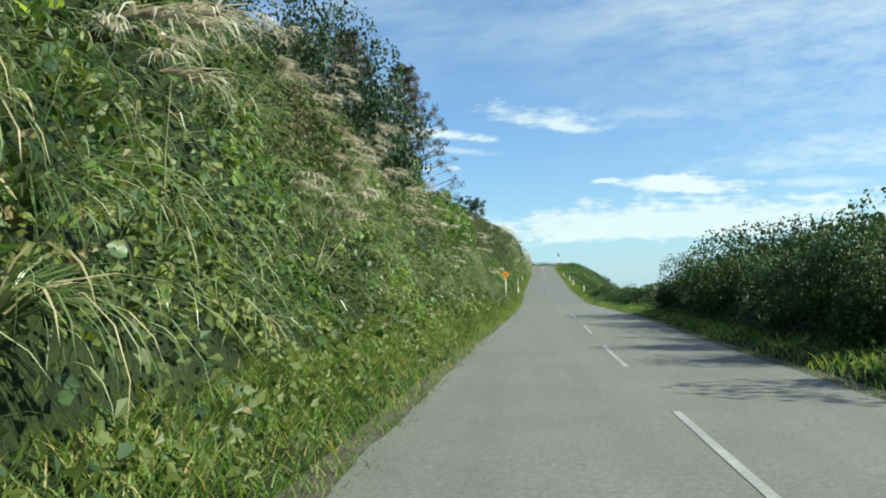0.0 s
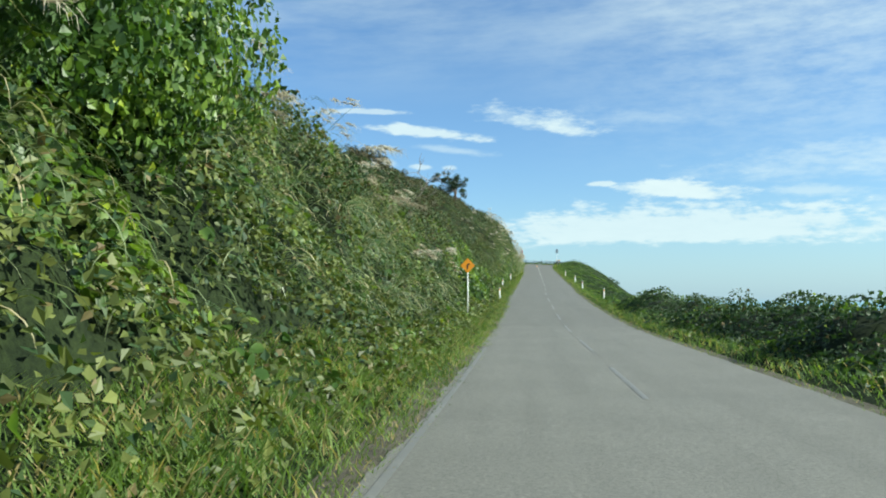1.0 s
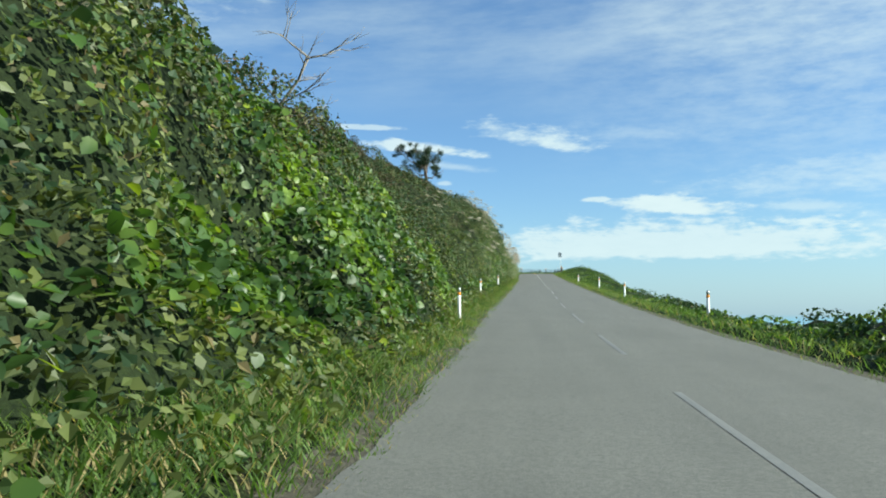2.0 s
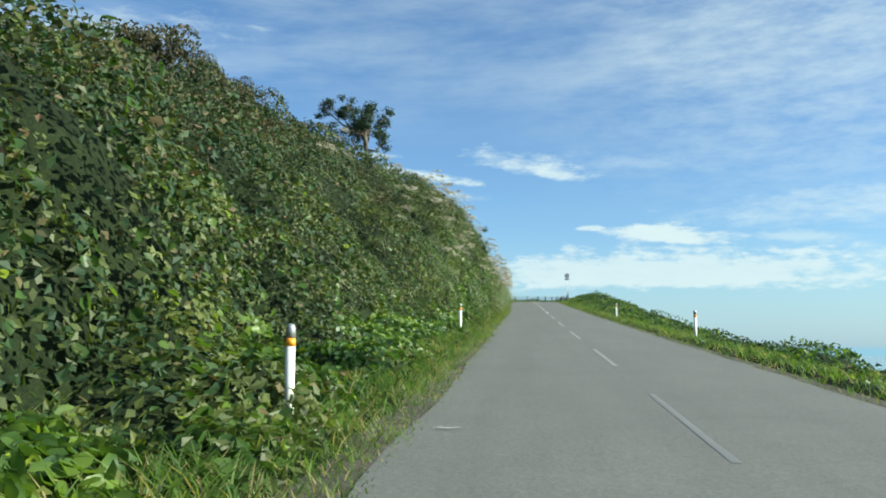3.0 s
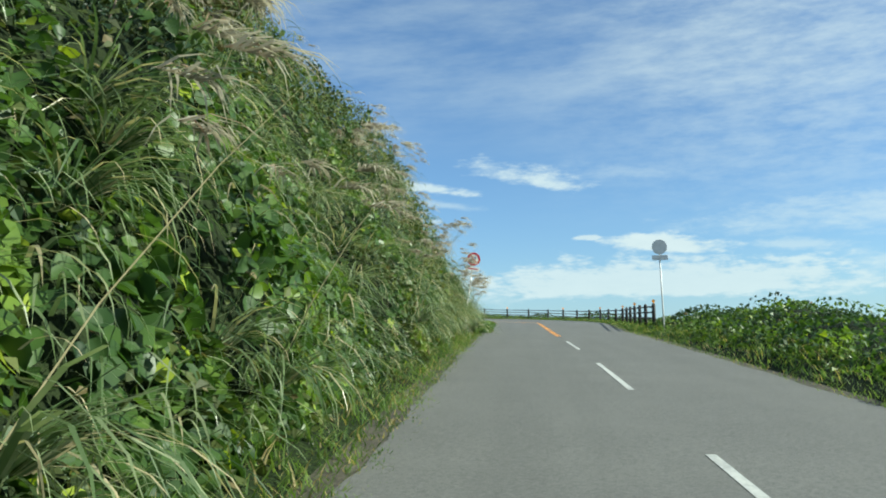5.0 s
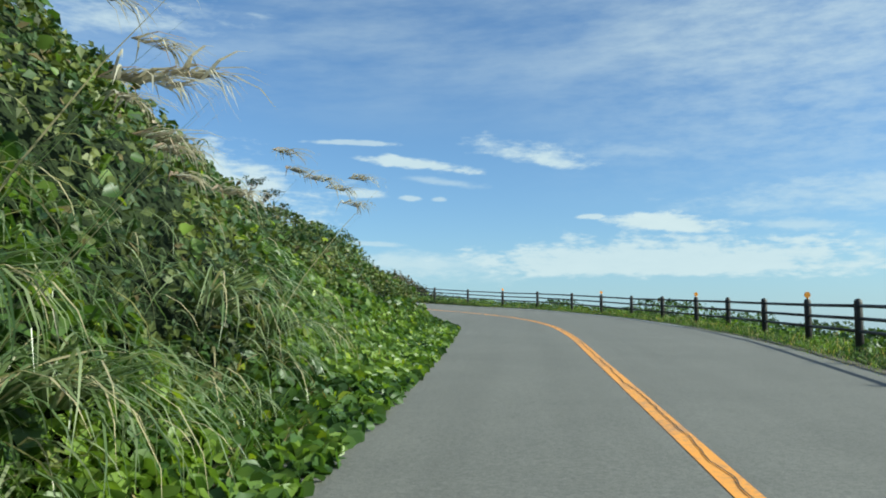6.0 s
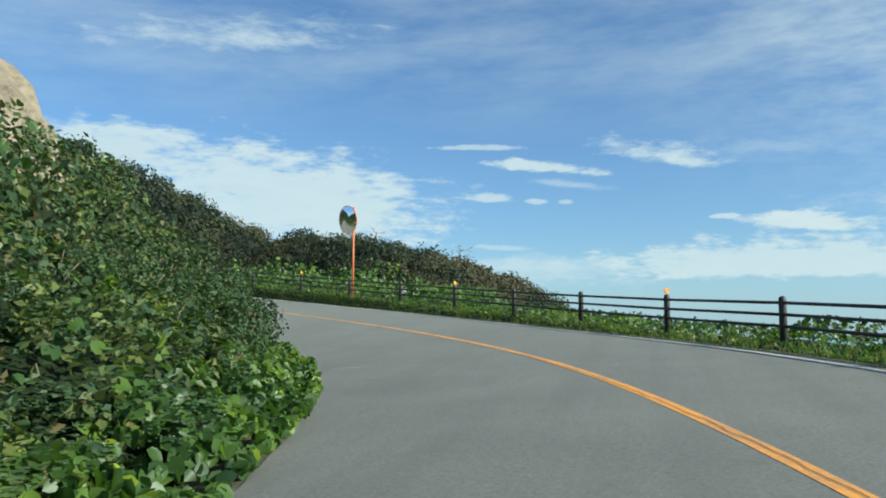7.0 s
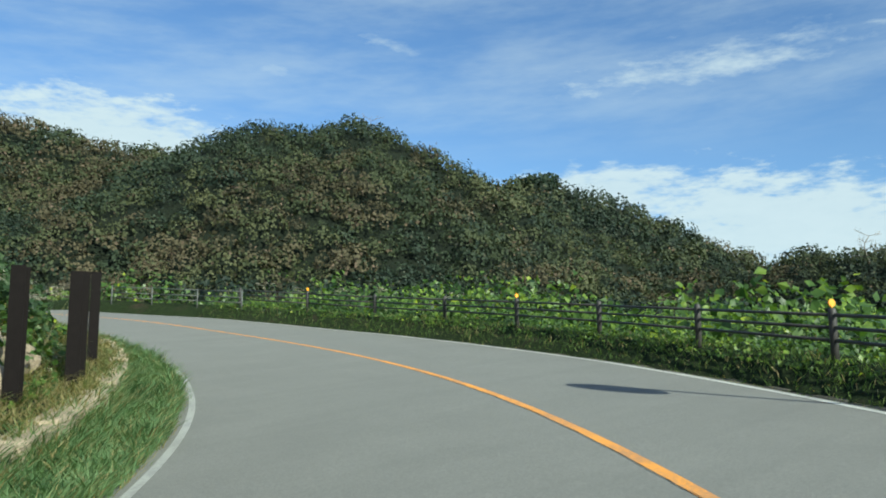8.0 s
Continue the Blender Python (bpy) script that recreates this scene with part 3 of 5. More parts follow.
def build_ground():
    def steps(lo, hi, fine_step, out_lo, out_hi, grow=1.16):
        mid = list(np.arange(lo, hi, fine_step))
        a, st = lo, fine_step
        left = []
        while a > out_lo:
            st *= grow
            a -= st
            left.append(a)
        b, st, right = mid[-1], fine_step, []
        while b < out_hi:
            st *= grow
            b += st
            right.append(b)
        return np.array(left[::-1] + mid + right)

    xs, ys = steps(-75, 45, 0.75, -1500, 1200), steps(-38, 335, 1.0, -600, 1500, 1.12)
    gx, gy = np.meshgrid(xs, ys)
    x, y = gx.ravel(), gy.ravel()
    s, d = nearest(x, y)
    z = land(s, d, x, y)
    z = np.where(np.hypot(x, y - 250) > 900, -60, z)
    nx = len(xs)
    i, j = np.meshgrid(np.arange(nx - 1), np.arange(len(ys) - 1))
    q = (j * nx + i).ravel()
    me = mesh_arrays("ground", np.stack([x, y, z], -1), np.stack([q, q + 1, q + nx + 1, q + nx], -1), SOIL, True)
    tagged(new("ground", me), "soil and leaf litter, darkened for the shade under the roadside plants", "ground", kind="structure")


build_ground()


def ribbon(s0, s1, left, right, lift, step=1.0):
    """A strip of the road between two offsets (functions of s)."""
    s = np.linspace(s0, s1, max(2, int((s1 - s0) / step) + 1))
    p, r = axis_at(s)
    cols = []
    for k in np.linspace(0, 1, 9):
        d = left(s) * (1 - k) + right(s) * k
        cols.append(np.column_stack([p[:, :2] + r * d[:, None], p[:, 2] + lean(s, d) + lift + 0.02 * np.sin(np.pi * np.clip((d - edge_left(s)) / (edge_right(s) - edge_left(s)), 0, 1))]))
    v = np.stack(cols, 1).reshape(-1, 3)
    i, j = np.meshgrid(np.arange(8), np.arange(len(s) - 1))
    q = (j * 9 + i).ravel()
    return v, np.stack([q, q + 1, q + 10, q + 9], -1)


road = tagged(new("road", mesh_arrays("road", *ribbon(-37, S_END, lambda s: edge_left(s) - 0.42 * np.clip((s - 286) / 8, 0, 1) + 0.1 * (vnoise(s * 0.7, s * 0, 77) - 0.5) + 0.05 * (vnoise(s * 3, s * 0, 79) - 0.5), lambda s: edge_right(s) + 0.03 + 0.1 * (vnoise(s * 0.8, s * 0, 78) - 0.5), 0.0, 0.3), ASPHALT, True)),
              "worn grey asphalt country road climbing to a bend", "road", kind="structure")
for side in (-1, 1):
    inner = (lambda s: edge_left(s) + 0.15) if side < 0 else (lambda s: edge_right(s) - 0.15)
    outer = (lambda s: edge_left(s) - 0.5 - 0.7 * np.clip((s - 274) / 10, 0, 1) + 0.3 * (vnoise(s * 1.1, s * 0, 81) - 0.5)) if side < 0 else (lambda s: edge_right(s) + 0.35)
    tagged(new("road_shoulder", mesh_arrays("road_shoulder", *ribbon(-37, S_END, outer if side < 0 else inner, inner if side < 0 else outer, -0.009, 0.5), GRIT)),
           "strip of grit and dry litter beside the asphalt", "ground", kind="structure")
starts = [-5.8, 4.2, 14.1, 24.0, 36.5] + [48.8 + 9.86 * k for k in range(17)]
for s0 in starts:
    ob = new("centre_dash", mesh_arrays("centre_dash", *ribbon(s0, s0 + 5, lambda s: line_mid(s) - 0.045, lambda s: line_mid(s) + 0.045, 0.004), FAINT_LINE if s0 < 45 else GHOST_LINE if s0 < 125 else DIM_LINE if s0 < 165 else WHITE_LINE))
    ob.parent = road
ob = new("yellow_line", mesh_arrays("yellow_line", *ribbon(216, S_END, lambda s: line_mid(s) - 0.095, lambda s: line_mid(s) + 0.095, 0.004), YELLOW_LINE))
ob.parent = road
tagged(ob, "solid orange-yellow centre line")
jag = lambda s: line_mid(s) + 0.02 - 0.12 * np.clip((s - 262) / 20, 0, 1) + 0.05 * (vnoise(s * 2.2, s * 0, 71) - 0.5) + 0.02 * (vnoise(s * 9, s * 0, 72) - 0.5)
ob = new("crack", mesh_arrays("crack", *ribbon(214, 318, lambda s: jag(s) - 0.006, lambda s: jag(s) + 0.006, 0.011, 0.12), CRACK))
ob.parent = road
tagged(ob, "long crack running through the yellow line")
for s0, a0, b0 in ((170.6, -2.5, 2.2), (187.5, -2.7, 2.4), (236.0, -3.0, 0.4)):
    sw = np.linspace(0, 1, 60)
    dd = a0 + (b0 - a0) * sw
    sc = s0 + 0.25 * (vnoise(dd * 1.5, dd * 0, 73) - 0.5) + 0.08 * (vnoise(dd * 6, dd * 0, 74) - 0.5)
    rows_ = []
    for q in (-0.009, 0.009):
        p_, r_ = axis_at(sc + q)
        rows_.append(np.column_stack([p_[:, :2] + r_ * dd[:, None], p_[:, 2] + lean(sc, dd) + 0.026]))
    vv = np.stack(rows_, 1).reshape(-1, 3)
    k_ = np.arange(59) * 2
    ob = new("crack", mesh_arrays("crack", vv, np.stack([k_, k_ + 2, k_ + 3, k_ + 1], -1), CRACK))
    ob.parent = road
ob = new("edge_line", mesh_arrays("edge_line", *ribbon(250, S_END, lambda s: edge_right(s) - 0.22, lambda s: edge_right(s) - 0.08, 0.006), WHITE_LINE))
ob.parent = road
ob = new("edge_line", mesh_arrays("edge_line", *ribbon(296, S_END, lambda s: edge_left(s) - 0.20, lambda s: edge_left(s) - 0.05, 0.012), WORN_LINE))
ob.parent = road

for s0, s1, d0, d1, wd in ((244.96, 245.12, -3.18, -2.34, 0.02), (246.05, 246.1, -3.01, -2.72, 0.015), (276.7, 276.62, -4.47, -3.56, 0.03), (119.4, 119.43, -2.73, -2.41, 0.03)):
    k_ = np.linspace(0, 1, 9)
    sc, dd = s0 + (s1 - s0) * k_ + 0.03 * np.sin(k_ * 9), d0 + (d1 - d0) * k_
    rows_ = []
    for q in (-0.5, 0.5):
        wq = wd * q * (0.4 + np.sin(k_ * np.pi))
        p_, r_ = axis_at(sc + wq)
        rows_.append(np.column_stack([p_[:, :2] + r_ * dd[:, None], p_[:, 2] + lean(sc, dd) + 0.03]))
    vv = np.stack(rows_, 1).reshape(-1, 3)
    q_ = np.arange(8) * 2
    ob = new("paint_mark", mesh_arrays("paint_mark", vv, np.stack([q_, q_ + 2, q_ + 3, q_ + 1], -1), WHITE_LINE))
    ob.parent = road
    tagged(ob, "short thin white survey mark")

ob = new("edge_line", mesh_arrays("edge_line", *ribbon(22, 60, lambda s: edge_left(s) + 0.10, lambda s: edge_left(s) + 0.19, 0.006), GHOST_LINE))
ob.parent = road

v = np.array([(x, y, -30.0) for x, y in ((-3300, -3300), (3300, -3300), (3300, 3300), (-3300, 3300))])
tagged(new("sea", mesh_arrays("sea", v, [(0, 1, 2, 3)], SEA)), "calm blue sea below the hillside", "sea", kind="structure")


# ---- plants ----
rng = np.random.default_rng(7)


def unit(v):
    return v / np.maximum(np.linalg.norm(v, axis=-1, keepdims=True), 1e-9)


def leaves(c, nrm, size, spread=0.7, aspect=0.85, droop=0.2):
    """Folded kite-shaped leaves at places c, facing about nrm."""
    n = len(c)
    nrm = unit(nrm + rng.normal(0, spread, (n, 3)))
    t = unit(np.cross(nrm, rng.normal(0, 1, (n, 3))))
    t[:, 2] -= droop
    t = unit(t - nrm * (t * nrm).sum(1, keepdims=True))
    b = np.cross(nrm, t)
    z = np.asarray(size).reshape(-1, 1) * np.ones((n, 1))
    fold = nrm * z * rng.uniform(-0.05, 0.22, (n, 1))
    p0, p2 = c - t * z * 0.45, c + t * z * 0.55
    m = c - t * z * 0.08
    p1, p3 = m + b * z * aspect * 0.5 + fold, m - b * z * aspect * 0.5 + fold
    v = np.stack([p0, p1, p2, p3], 1).reshape(-1, 3)
    k = np.arange(n)[:, None] * 4
    f = np.concatenate([k + (0, 1, 2), k + (0, 2, 3)], 1).reshape(-1, 3)
    return v, f


def broad_leaves(c, nrm, size, spread=0.7, droop=0.35):
    """Rounded leaves folded along the midrib, with a drooping tip."""
    n = len(c)
    nrm = unit(nrm + rng.normal(0, spread, (n, 3)))
    t = unit(np.cross(nrm, rng.normal(0, 1, (n, 3))))
    t[:, 2] -= droop
    t = unit(t - nrm * (t * nrm).sum(1, keepdims=True))
    b = np.cross(nrm, t)
    z = np.asarray(size).reshape(-1, 1) * np.ones((n, 1))
    cup = nrm * z * rng.uniform(-0.02, 0.24, (n, 1))
    tip = nrm * z * rng.uniform(0.0, 0.22, (n, 1))
    rim = ((-0.44, 0.0, 0, 0), (-0.40, 0.26, 0.8, 0), (-0.08, 0.46, 1, 0), (0.28, 0.34, 0.7, 0.4), (0.58, 0.0, 0, 1), (0.28, -0.34, 0.7, 0.4), (-0.08, -0.46, 1, 0), (-0.40, -0.26, 0.8, 0))
    v = np.stack([c + t * z * a + b * z * e + cup * k - tip * g for a, e, k, g in rim], 1).reshape(-1, 3)
    k = np.arange(n)[:, None] * 8
    f = np.concatenate([k + (0, 1, 2), k + (0, 2, 3), k + (0, 3, 4), k + (0, 4, 5), k + (0, 5, 6), k + (0, 6, 7)], 1).reshape(-1, 3)
    return v, f


def blades(root, lean, length, width, bend=1.0, seg=3, twist=0.5, start=86.0):
    """Arching strips: they leave root steeply and curl over towards lean (2D)."""
    n = len(root)
    way = np.column_stack([unit(lean), np.zeros(n)])
    far = np.linalg.norm(lean, axis=1)
    a0 = np.radians(start - 26 * far)
    a1 = np.radians(84 - 76 * np.asarray(bend).reshape(-1) * np.ones(n))
    side = unit(np.cross(way, (0, 0, 1.0)) + way * rng.normal(0, twist, (n, 1)))
    L = np.asarray(length).reshape(-1, 1)
    p = root.copy()
    rows = []
    for q in range(seg + 1):
        wd = np.asarray(width).reshape(-1, 1) * (1 - (q / seg) ** 2) * 0.5
        rows += [p - side * wd, p + side * wd] if q < seg else [p]
        a = a0 + (a1 - a0) * ((q + 0.5) / seg) ** 0.8
        p = p + L / seg * (way * np.cos(a)[:, None] + np.array((0, 0, 1.0)) * np.sin(a)[:, None])
    v = np.stack(rows, 1).reshape(-1, 3)
    m = 2 * seg + 1
    k = np.arange(n)[:, None] * m
    fs = [k + (m - 3, m - 2, m - 1)]
    for q in range(seg - 1):
        a = 2 * q
        fs += [k + (a, a + 1, a + 3), k + (a, a + 3, a + 2)]
    return v, np.concatenate(fs, 1).reshape(-1, 3)


def join(*vf):
    vs, fs, o = [], [], 0
    for v, f in vf:
        vs.append(v)
        fs.append(f + o)
        o += len(v)
    return np.vstack(vs), np.vstack(fs)


def spot(s, d):
    """World x, y and ground height at road places."""
    p, r = axis_at(s)
    x, y = p[:, 0] + r[:, 0] * d, p[:, 1] + r[:, 1] * d
    return x, y, land(s, d, x, y)


def slope_at(s, d):
    """Ground place and its normal."""
    x, y, z = spot(s, d)
    _, _, z1 = spot(s, d + 0.25)
    _, _, z2 = spot(s + 0.3, d)
    p, r = axis_at(s)
    gr, gf = (z1 - z) / 0.25, (z2 - z) / 0.3
    fwd = np.column_stack([-r[:, 1], r[:, 0]])
    nrm = np.column_stack([-gr[:, None] * r - gf[:, None] * fwd, np.ones(len(s))])
    return np.column_stack([x, y, z]), unit(nrm)


def clump(s, u, size, seed):
    """Domed clumps of plants: height 0 to 1, slope of the dome along s and u, and the clump's own number."""
    x, y = s / size, u / size
    i, j = np.floor(x), np.floor(y)
    best, ox, oy, own = np.full(np.shape(x), 9.0), 0 * x, 0 * x, 0 * x
    for a in (-1, 0, 1):
        for e in (-1, 0, 1):
            dx = x - (i + a + 0.1 + 0.8 * hash2(i + a, j + e, seed))
            dy = y - (j + e + 0.1 + 0.8 * hash2(i + a, j + e, seed + 1))
            q = dx * dx + dy * dy
            w_ = q < best
            best, ox, oy = np.where(w_, q, best), np.where(w_, dx, ox), np.where(w_, dy, oy)
            own = np.where(w_, hash2(i + a, j + e, seed + 2), own)
    return np.sqrt(np.clip(1 - best / 0.40, 0, 1)), ox, oy, own


def mound(s, u):
    """Depth of the plant cover above the ground."""
    big, _, _, own = clump(s, u, 3.0, 13)
    small = clump(s, u, 1.0, 17)[0]
    return (big * (0.25 + np.interp(u, (2, 6), (1.0, 1.9)) * own) + 0.42 * small) * np.interp(u - 0.9 * foot(s), (-1.6, 0.4, 1.5, 4, 9), (0.16, 0.45, 0.9, 1.05, 0.95)) * np.interp(s, (222, 228, 246, 252), (1, 0.55, 0.55, 1)) + 0.05


def cover(name, label, n, s_range, u_range, side, mat, size, u_bias=1.0, keep=None, depth=1.0, broad=False, **kw):
    """A blanket of leaves over a stretch of ground, heaped in clumps: one mesh."""
    s = rng.uniform(*s_range, n)
    u = u_range[0] + (u_range[1] - u_range[0]) * rng.uniform(0, 1, n) ** u_bias
    if keep is not None:
        ok = keep(s, u) > rng.uniform(0, 1, n)
        s, u = s[ok], u[ok]
    ok = (u > -0.05) | (s < 250)
    s, u = s[ok], u[ok]
    if side < 0:                     # fewer leaves in the hollows between the clumps, baring the shade sheet
        hole = np.clip(1.5 - 4.0 * clump(s, u, 3.0, 13)[0], 0, 0.85) + np.clip(0.9 - 4.0 * clump(s, u, 1.0, 17)[0], 0, 0.5)
        ok = rng.uniform(0, 1, len(s)) > np.minimum(hole, 0.3) * np.clip((u - 0.9) / 0.8, 0, 1)
        s, u = s[ok], u[ok]
    d = edge_left(s) - u if side < 0 else edge_right(s) + u
    c, nrm = slope_at(s, d)
    c[:, 2] = np.where(u < 0.1, np.maximum(c[:, 2], np.interp(s, RUN, LINE[:, 2]) + lean(s, d) + 0.03), c[:, 2])
    dep = mound(s, u) * np.clip((u - u_range[0]) / 0.8 + 0.15, 0, 1) * depth
    _, ox, oy, _ = clump(s, u, 3.0, 13)
    _, px, py, _ = clump(s, u, 1.0, 17)
    out = unit(nrm + np.array((0, 0, 0.6)))
    c = c + out * (dep * (0.58 + 0.46 * rng.uniform(0, 1, len(s)) ** 0.35))[:, None]
    p, r = axis_at(s)
    fwd = np.column_stack([-r[:, 1], r[:, 0]])
    ds, du = ox * 1.0 + px * 0.6, (oy * 1.0 + py * 0.6) * side
    dome = np.column_stack([fwd * ds[:, None] + r * du[:, None], np.zeros(len(s))])
    face = unit(nrm * 0.6 + dome * 1.1 + np.array((0.15, -0.1, 0.45)))
    sz = size * rng.uniform(0.6, 1.4, len(s)) * np.interp(u, (4, 7, 12, 20), (1.0, 1.15, 1.5, 2.0))
    me = mesh_arrays(name, *(broad_leaves if broad else leaves)(c, face, sz, **kw), mat, broad)
    return tagged(new(name, me), label, "plants", kind="stuff")


def kind_of(s, u):
    """Which plant rules each clump, 0 to 1."""
    return np.clip(0.75 * clump(s, u, 3.0, 13)[3] + 0.25 * clump(s, u, 1.0, 17)[3] + 0.5 * (fbm(s / 9, u / 6, 23) - 0.47), 0, 1)


def vine_share(s, u):
    """Where the vines rule the bank; reeds and shrubs take the rest."""
    a = np.interp(s, (-15, 0, 18, 36, 60, 80, 128, 140, 160, 200, 212, 222, 235, 244, 258, 285), (0.6, 0.55, 0.42, 0.42, 0.42, 0.8, 0.75, 0.6, 0.75, 0.8, 0.5, 0.4, 0.75, 0.7, 0.4, 0.35))
    a = a * np.interp(u, (0.7, 1.6, 2.6, 5.0), (1.2, 0.95, 0.6, 0.4))
    free = np.where(s < 104, np.clip((u - 1.15 * foot(s) - 0.5) / 0.6, 0.05, 1), 1)
    free = free * np.where((s > 254) & (u > 1.4), 0.5, 1)
    return np.clip((a - kind_of(s, u)) * 5 + 0.5, 0.06, 1) * free


def other_share(s, u):
    strip = np.where(s < 104, np.clip((u - 0.9 * foot(s) - 0.3) / 0.7, 0.35, 1), 1)
    return (1.06 - 0.75 * vine_share(s, u)) * strip


def weed_share(s, u):
    return other_share(s, u) * np.where(s > 254, 0.35, 1)


def reed_share(s, u):
    a = np.interp(s, (-15, 0, 16, 30, 40, 60, 76, 90, 125, 140, 158, 172, 190, 206, 230, 236, 262), (0.9, 1, 0.9, 0.75, 0.7, 0.9, 0.15, 0.06, 0.12, 0.6, 0.95, 1, 0.9, 1, 0.9, 0.12, 0.06))
    return np.clip(a * (0.2 + 1.6 * fbm(s / 3, u / 2, 31)) * np.clip((u - foot(s) - 0.3) / 0.8, 0.04, 1) * np.where(s > 223, np.interp(u, (2.0, 3.0), (1, 0.08)), 1), 0, 1)


def brown_share(s, u):
    return np.clip((kind_of(s, u) - np.interp(u, (3, 6, 12), (0.62, 0.48, 0.36))) * 5 + 0.5, 0.05, 1)


def vine_shade_sheet():
    """Sheet painted dark as shade, heaped in the same clumps as the leaves above."""
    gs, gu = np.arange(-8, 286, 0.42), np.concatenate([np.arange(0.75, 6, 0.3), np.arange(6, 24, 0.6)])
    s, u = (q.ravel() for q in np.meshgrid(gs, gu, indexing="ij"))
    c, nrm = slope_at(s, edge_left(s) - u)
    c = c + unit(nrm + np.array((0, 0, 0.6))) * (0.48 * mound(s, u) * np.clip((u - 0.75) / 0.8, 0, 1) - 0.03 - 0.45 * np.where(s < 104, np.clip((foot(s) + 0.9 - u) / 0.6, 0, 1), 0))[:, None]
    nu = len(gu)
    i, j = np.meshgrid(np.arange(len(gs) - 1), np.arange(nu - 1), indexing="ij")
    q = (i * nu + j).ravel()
    tagged(new("vine_shade_sheet", mesh_arrays("vine_shade_sheet", c, np.stack([q, q + 1, q + nu + 1, q + nu], -1), THICKET_SHADE, True)), "dark sheet painted as the shade under the vines", "plants", kind="stuff")


vine_shade_sheet()
cover("kudzu_cover", "broad-leaved green kudzu vines blanketing the roadside bank", 210000, (-6, 284), (0.7, 5.5), -1, KUDZU, 0.152, 1.1, vine_share, broad=True, spread=0.55)
cover("edge_kudzu", "kudzu leaves creeping out onto the asphalt", 15000, (221, 284), (-0.4, 1.3), -1, KUDZU, 0.15, 1.0, depth=0.6, broad=True)
cover("upper_vine_cover", "olive green vines on the upper bank", 190000, (-8, 284), (3.5, 19.0), -1, VINE, 0.155, 1.2, vine_share, aspect=0.75, spread=0.55)
cover("weed_cover", "small-leaved olive weeds between the vines of the lower bank", 230000, (-6, 284), (0.5, 6.0), -1, VINE, 0.122, 1.05, weed_share, depth=0.95, aspect=0.62, spread=0.6)
cover("dark_weed_cover", "dark green small-leaved scrub between the vines", 115000, (-6, 286), (0.9, 8.0), -1, SHRUB, 0.128, 1.1, other_share, depth=1.0, aspect=0.66, spread=0.55)
cover("shrub_cover", "dark green shrub foliage on the upper bank", 95000, (-8, 286), (3.0, 25.0), -1, SHRUB, 0.16, 1.25, other_share, depth=1.0)
cover("dry_scrub_cover", "brownish wind-dried scrub near the top of the bank", 165000, (10, 228), (3.2, 24.0), -1, BROWN, 0.11, 1.1, brown_share, depth=1.05, aspect=0.62)
cover("seaward_cover", "low bright green vines on the seaward verge", 60000, (-6, 345), (0.8, 7.5), 1, KUDZU, 0.12, 1.5, depth=0.3)
cover("bend_shrub_cover", "dark green shrubs on the slope beyond the bend's fence", 26000, (215, 345), (1.6, 14.0), 1, SHRUB, 0.15, 1.2, depth=0.4)


def hedge_depth(s, v):
    """Height of the close coastal scrub on the seaward side."""
    big, _, _, own = clump(s, v, 3.4, 93)
    small = clump(s, v, 1.1, 97)[0]
    h = np.interp(s, (16, 30, 40, 60, 84, 100, 150, 170, 205, 222), (1.3, 1.3, 1.0, 1.1, 1.0, 0.85, 0.75, 0.5, 0.42, 0.25))
    return h * (big * (0.3 + 1.1 * own) + 0.35 * small + 0.15) * np.interp(v, (1.3, 2.2, 3.6), (0.05, 0.5, 1.0))


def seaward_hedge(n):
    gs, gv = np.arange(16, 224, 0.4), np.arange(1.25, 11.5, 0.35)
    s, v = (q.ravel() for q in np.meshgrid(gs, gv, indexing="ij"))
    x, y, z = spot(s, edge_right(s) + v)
    # this sheet's dark colour paints the shade inside the scrub
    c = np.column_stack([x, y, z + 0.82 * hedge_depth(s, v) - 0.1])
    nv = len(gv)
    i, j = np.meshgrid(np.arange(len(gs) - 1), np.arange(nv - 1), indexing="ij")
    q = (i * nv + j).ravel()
    tagged(new("scrub_shade_sheet", mesh_arrays("scrub_shade_sheet", c, np.stack([q, q + 1, q + nv + 1, q + nv], -1), THICKET_SHADE, True)), "dark sheet painted as the shade inside the low coastal scrub", "plants", kind="stuff")
    for name, label, mat, count, size, lo, hi in (("seaward_shrub_cover", "close dark green coastal scrub on the slope above the sea", SHRUB, n, 0.105, 0.0, 0.62),
                                                  ("seaward_vine_cover", "bright green vines draped over the coastal scrub", KUDZU, n // 2, 0.115, 0.5, 1.0)):
        s = rng.uniform(16, 224, count)
        v = 1.3 + 10.0 * rng.uniform(0, 1, count) ** 1.6
        rule = np.clip(0.6 * clump(s, v, 3.4, 93)[3] + np.interp(s, (60, 100, 140, 175), (0.05, 0.2, 0.3, 0.45)) + 0.3 * (fbm(s / 4, v / 3, 95) - 0.4) - 0.03 * v, 0, 1)
        ok = (rule >= lo) & (rule <= hi)
        s, v = s[ok], v[ok]
        h0 = hedge_depth(s, v)
        gr, gf = (hedge_depth(s, v + 0.15) - h0) / 0.15, (hedge_depth(s + 0.15, v) - h0) / 0.15
        x, y, z = spot(s, edge_right(s) + v)
        p, r = axis_at(s)
        fwd = np.column_stack([-r[:, 1], r[:, 0]])
        face = unit(np.column_stack([-r * gr[:, None] - fwd * gf[:, None], np.full(len(s), 0.8)]))
        c = np.column_stack([x, y, z + h0 - 0.1]) + face * rng.uniform(-0.05, 0.16, (len(s), 1))
